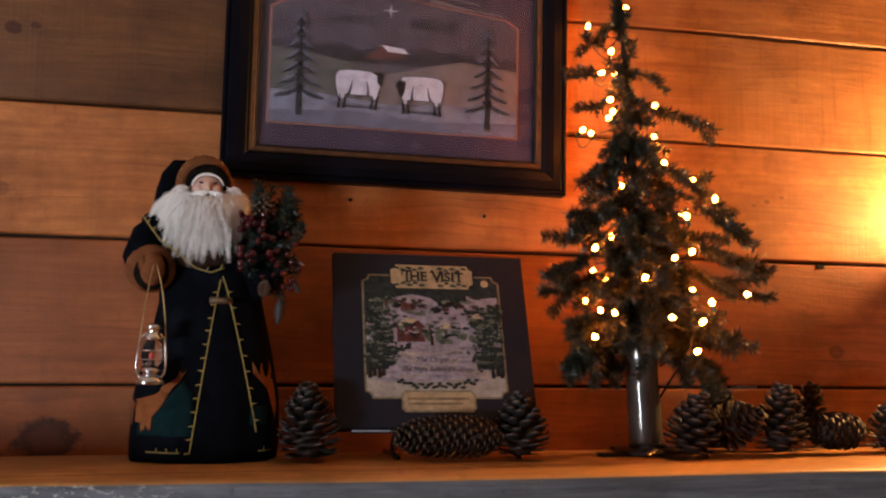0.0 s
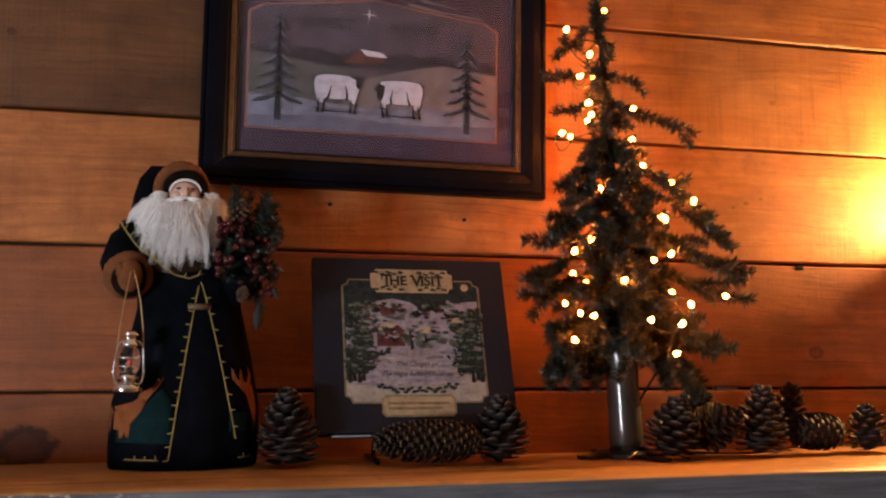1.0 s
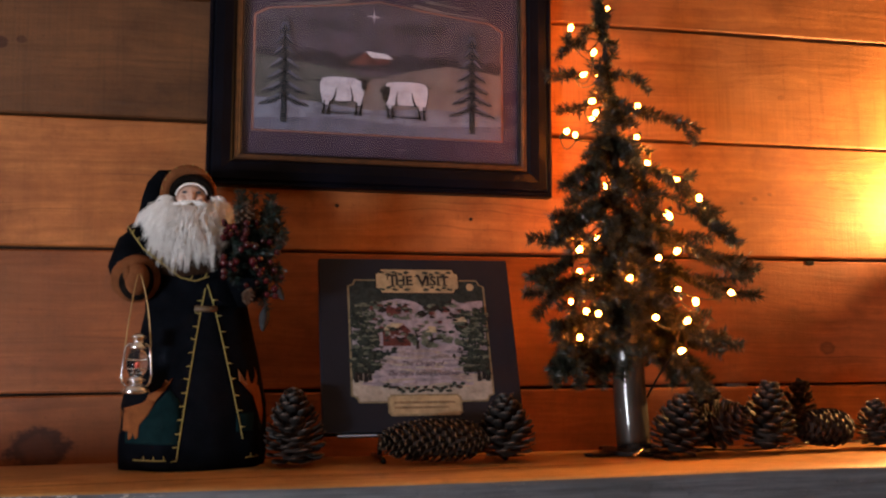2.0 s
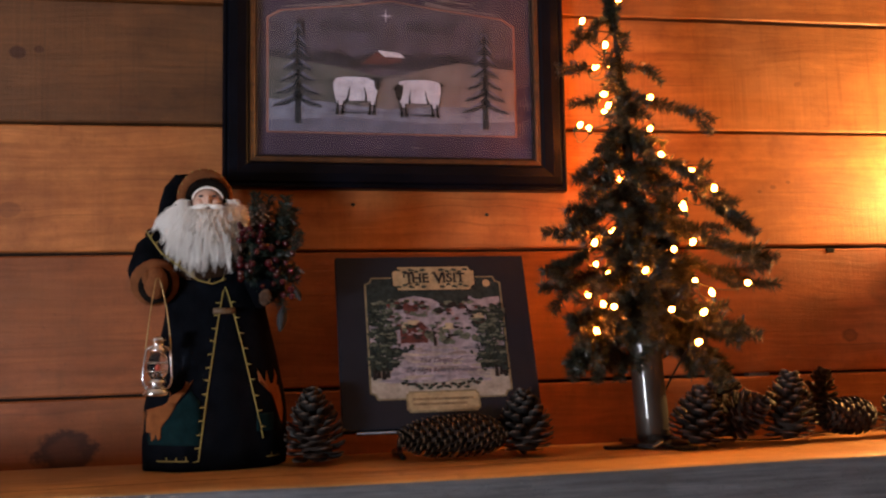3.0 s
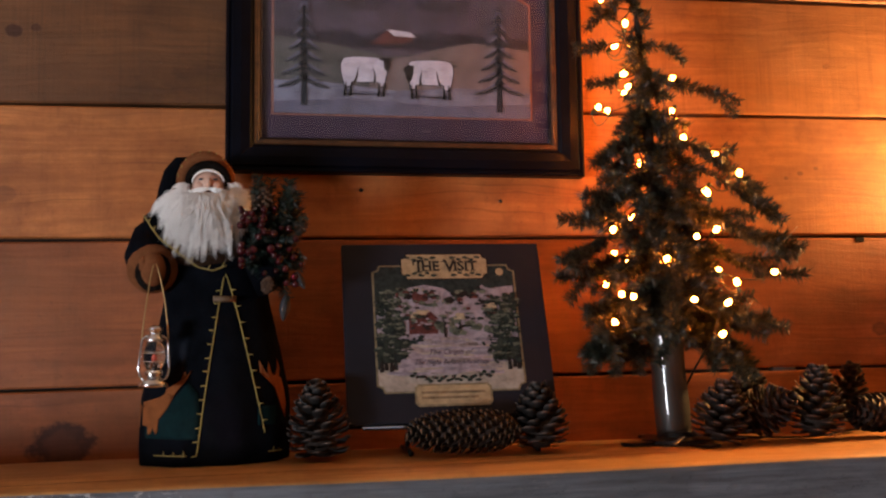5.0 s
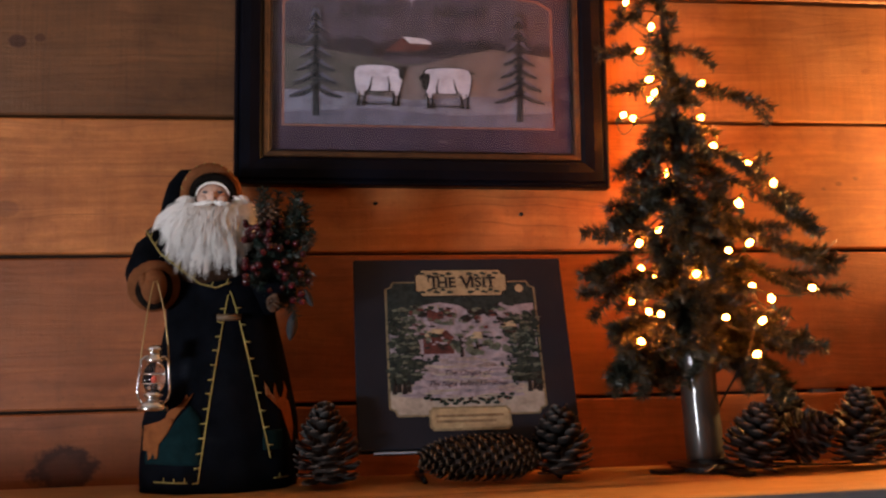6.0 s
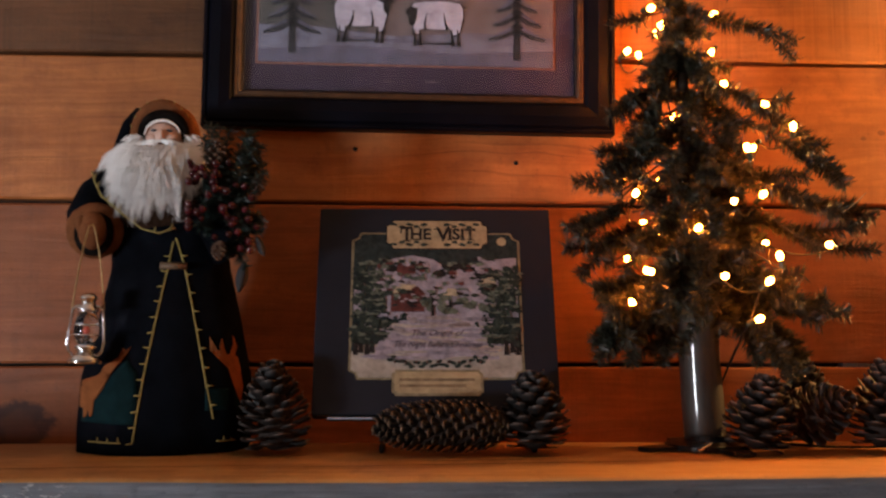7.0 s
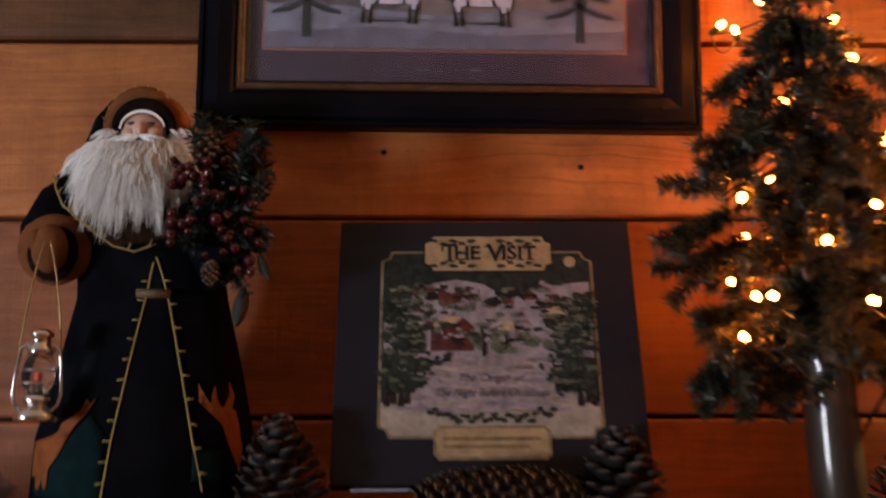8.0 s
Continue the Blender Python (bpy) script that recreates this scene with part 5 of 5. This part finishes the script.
bm = bmesh.new()
ball(bm, (0, 0, 0), 1.0, 12, 8)
berry_mesh = mesh_of(bm, "berry", BERRY)
for f in berry_mesh.polygons:
    f.use_smooth = True
for k in range(46):
    berry = new("berry", berry_mesh)
    berry.parent = sprig
    t = rnd.random()
    x, z = (-0.026 + 0.045 * rnd.random(), 0.002 + 0.085 * rnd.random()) if t < 0.7 else (0.01 + 0.038 * rnd.random(), -0.02 + 0.085 * rnd.random())
    r = rnd.choice((0.0034, 0.0042, 0.0048, 0.0056))
    berry.matrix_basis = pose(x, -0.034 + rnd.uniform(-0.006, 0.006), z) @ Matrix.Diagonal((r, r, r, 1))
for x, z, s in ((0.000, 0.092, 0.0195), (0.006, -0.012, 0.012), (0.048, 0.06, 0.012)):
    bm = bmesh.new()
    for k in range(46):
        t = k / 46
        a, rad = k * 2.39996, s * math.sin(math.pi * (0.15 + 0.8 * t)) * 0.75
        w = Vector((math.cos(a), math.sin(a), 0.35)).normalized()
        p = Vector((0, 0, (t - 0.5) * s * 1.8))
        tube(bm, [p, p + w * rad * 0.6, p + w * rad], [s * 0.04, s * 0.13, s * 0.08], 5)
    small = part("little_cone", bm, plain("little_cone_brown", (0.11, 0.06, 0.035), 0.6, spread=0.4, scale=200), sprig, "tiny brown fir cone", smooth=False)
    tagged(small, kind="stuff")
    small.matrix_basis = pose(x, -0.026, z, 25, 15, 0)
# pale feathery leaves hanging under the sprig
PALE_LEAF = plain("dusty_pale_leaf", (0.028, 0.027, 0.030), 0.8, spread=0.3, scale=100)
for x, z, a, s in ((0.030, -0.046, 8, 0.034), (0.042, -0.018, -25, 0.024)):
    bm = bmesh.new()
    rows = []
    for k in range(9):
        t = k / 8
        w = s * 0.20 * math.sin(math.pi * (0.08 + 0.88 * t)) ** 0.8
        rows.append([bm.verts.new((dx, 0.004 * math.cos(3 * t) + dy, -s * t)) for dx, dy in ((-w, 0.0008), (0, -0.0025), (w, 0.0008), (0, 0.0015))])
    for p, q in zip(rows, rows[1:]):
        for i in range(4):
            bm.faces.new((p[i], p[(i + 1) % 4], q[(i + 1) % 4], q[i]))
    leaf = part("pale_leaf", bm, PALE_LEAF, sprig, "dusty pale hanging leaf")
    leaf.matrix_basis = pose(x, -0.004, z + 0.024, 0, a, 0)

# ---------------------------------------------------------------- wall lamp beyond the tree
LX, LY, LZ = 1.33, 1.462, 1.750
sconce = thing("wall_lamp", "small black wall lamp with a warm bulb in a half cup", "lamp")
bm = bmesh.new()
lathe(bm, [(0.045, 0.0), (0.045, 0.006), (0.035, 0.012), (0.012, 0.016)], sides=28)
plate_ob = part("back_plate", bm, BLACK_METAL, sconce)
plate_ob.matrix_basis = pose(LX, WALL_Y - 0.0015, LZ - 0.10, 90)
bm = bmesh.new()
tube(bm, curve_points((LX, WALL_Y - 0.016, LZ - 0.10), (LX, LY, LZ - 0.105), (LX, LY, LZ - 0.06), 8), 0.006, 10)
lathe(bm, [(0.012, 0.0), (0.015, 0.004), (0.015, 0.022), (0.011, 0.026)], (LX, LY, LZ - 0.052), 20)
part("arm", bm, BLACK_METAL, sconce)
# unseen half cup, added to keep the lamp's light off the lower boards
bm = bmesh.new()
rows = []
for k in range(25):
    a = radians(-8 + 196 * k / 24)
    c, d = math.cos(a), math.sin(a)
    rows.append([bm.verts.new((LX + r * c, LY + r * d, LZ + z)) for r, z in ((0.014, -0.052), (0.034, -0.040), (0.040, -0.022), (0.040, -0.0170), (0.0415, -0.0170), (0.0415, -0.023), (0.035, -0.042), (0.014, -0.0535))])
for a, b in zip(rows, rows[1:]):
    for i in range(8):
        bm.faces.new((a[i], a[(i + 1) % 8], b[(i + 1) % 8], b[i]))
part("half_cup", bm, BLACK_METAL, sconce, "unseen half-round black cup added to shade the lower wall")
bm = bmesh.new()
ball(bm, (LX, LY, LZ), (0.013, 0.013, 0.020), 20, 14)
lamp_bulb = part("bulb", bm, LAMP_LIT, sconce, "glowing warm bulb")
lamp_bulb.visible_shadow = False


# ---------------------------------------------------------------- wall boards
JOINTS = [0.02, 0.225, 0.43, 0.635, 0.84, 1.045, 1.25, 1.449, 1.656, 1.848, 2.036, 2.225, 2.415, CEIL]
# row 6 breaks at 0.705 so that its lamplit right end can be paler
BREAKS = [(-0.9, 1.6), (0.4,), (-0.6, 1.5), (0.9,), (-0.3,), (0.5,), (-0.75, 0.705, 1.9), (-1.1, 1.75), (-0.95, 1.5), (0.34, 1.85), (-0.8, 1.65), (0.3,), (1.2,)]


def board(x0, x1, z0, z1, seed):
    """One rough board with softly wandering edges."""
    bm = bmesh.new()
    n = max(4, int((x1 - x0) / 0.12))
    rows = []
    for k in range(n + 1):
        x = x0 + (x1 - x0) * k / n
        lo = z0 + 0.0024 + 0.0015 * noise.noise((x * 3.1, seed, 0.3))
        hi = z1 - 0.0024 + 0.0015 * noise.noise((x * 3.1, seed + 1, 0.7))
        out = WALL_Y + 0.0014 * noise.noise((x * 1.3, seed, 5.0))
        rows.append([bm.verts.new(p) for p in ((x, WALL_Y + 0.021, lo), (x, out + 0.0025, lo), (x, out, lo + 0.0025), (x, out, hi - 0.0025), (x, out + 0.0025, hi), (x, WALL_Y + 0.021, hi))])
    for a, b in zip(rows, rows[1:]):
        for i in range(5):
            bm.faces.new((a[i], b[i], b[i + 1], a[i + 1]))
    bm.faces.new(rows[0]), bm.faces.new(rows[-1][::-1])
    return bm


for row, (z0, z1) in enumerate(zip(JOINTS, JOINTS[1:])):
    ends = [X0, *BREAKS[row], X1]
    for x0, x1 in zip(ends, ends[1:]):
        # row 6 beyond x 0.6: lamplight put into the colour as paler pine
        part("board", board(x0 + 0.001, x1 - 0.001, z0, z1, row * 3.7), SAWN_PINE if row == 9 and x0 > 0 else AGED_PINE if row in (9, 3) else PINE if row == 6 and x0 > 0.6 else RED_PINE if row in (6, 7) else PINE, wall, smooth=False)

# nails, a tab and a shim in the joints
bm = bmesh.new()
lathe(bm, [(0.0030, 0.0), (0.0030, 0.0012), (0.0018, 0.0020)], sides=12)
nail_mesh = mesh_of(bm, "nail", BLACK_METAL)
for x, z in ((0.232, 1.727), (0.441, 1.711), (-0.052, 1.62)):
    nail = new("nail", nail_mesh)
    nail.parent = wall
    nail.matrix_basis = pose(x, WALL_Y + 0.0005, z, 90)
part("tab", boxed(1.018, 1.033, WALL_Y - 0.0015, WALL_Y + 0.02, 1.646, 1.6535, bevel=0.001), BLACK_METAL, wall, smooth=False)
part("shim", boxed(0.868, 0.905, WALL_Y + 0.003, WALL_Y + 0.02, 1.4462, 1.4518, bevel=0.0008), GREY_BEAM, wall, smooth=False)
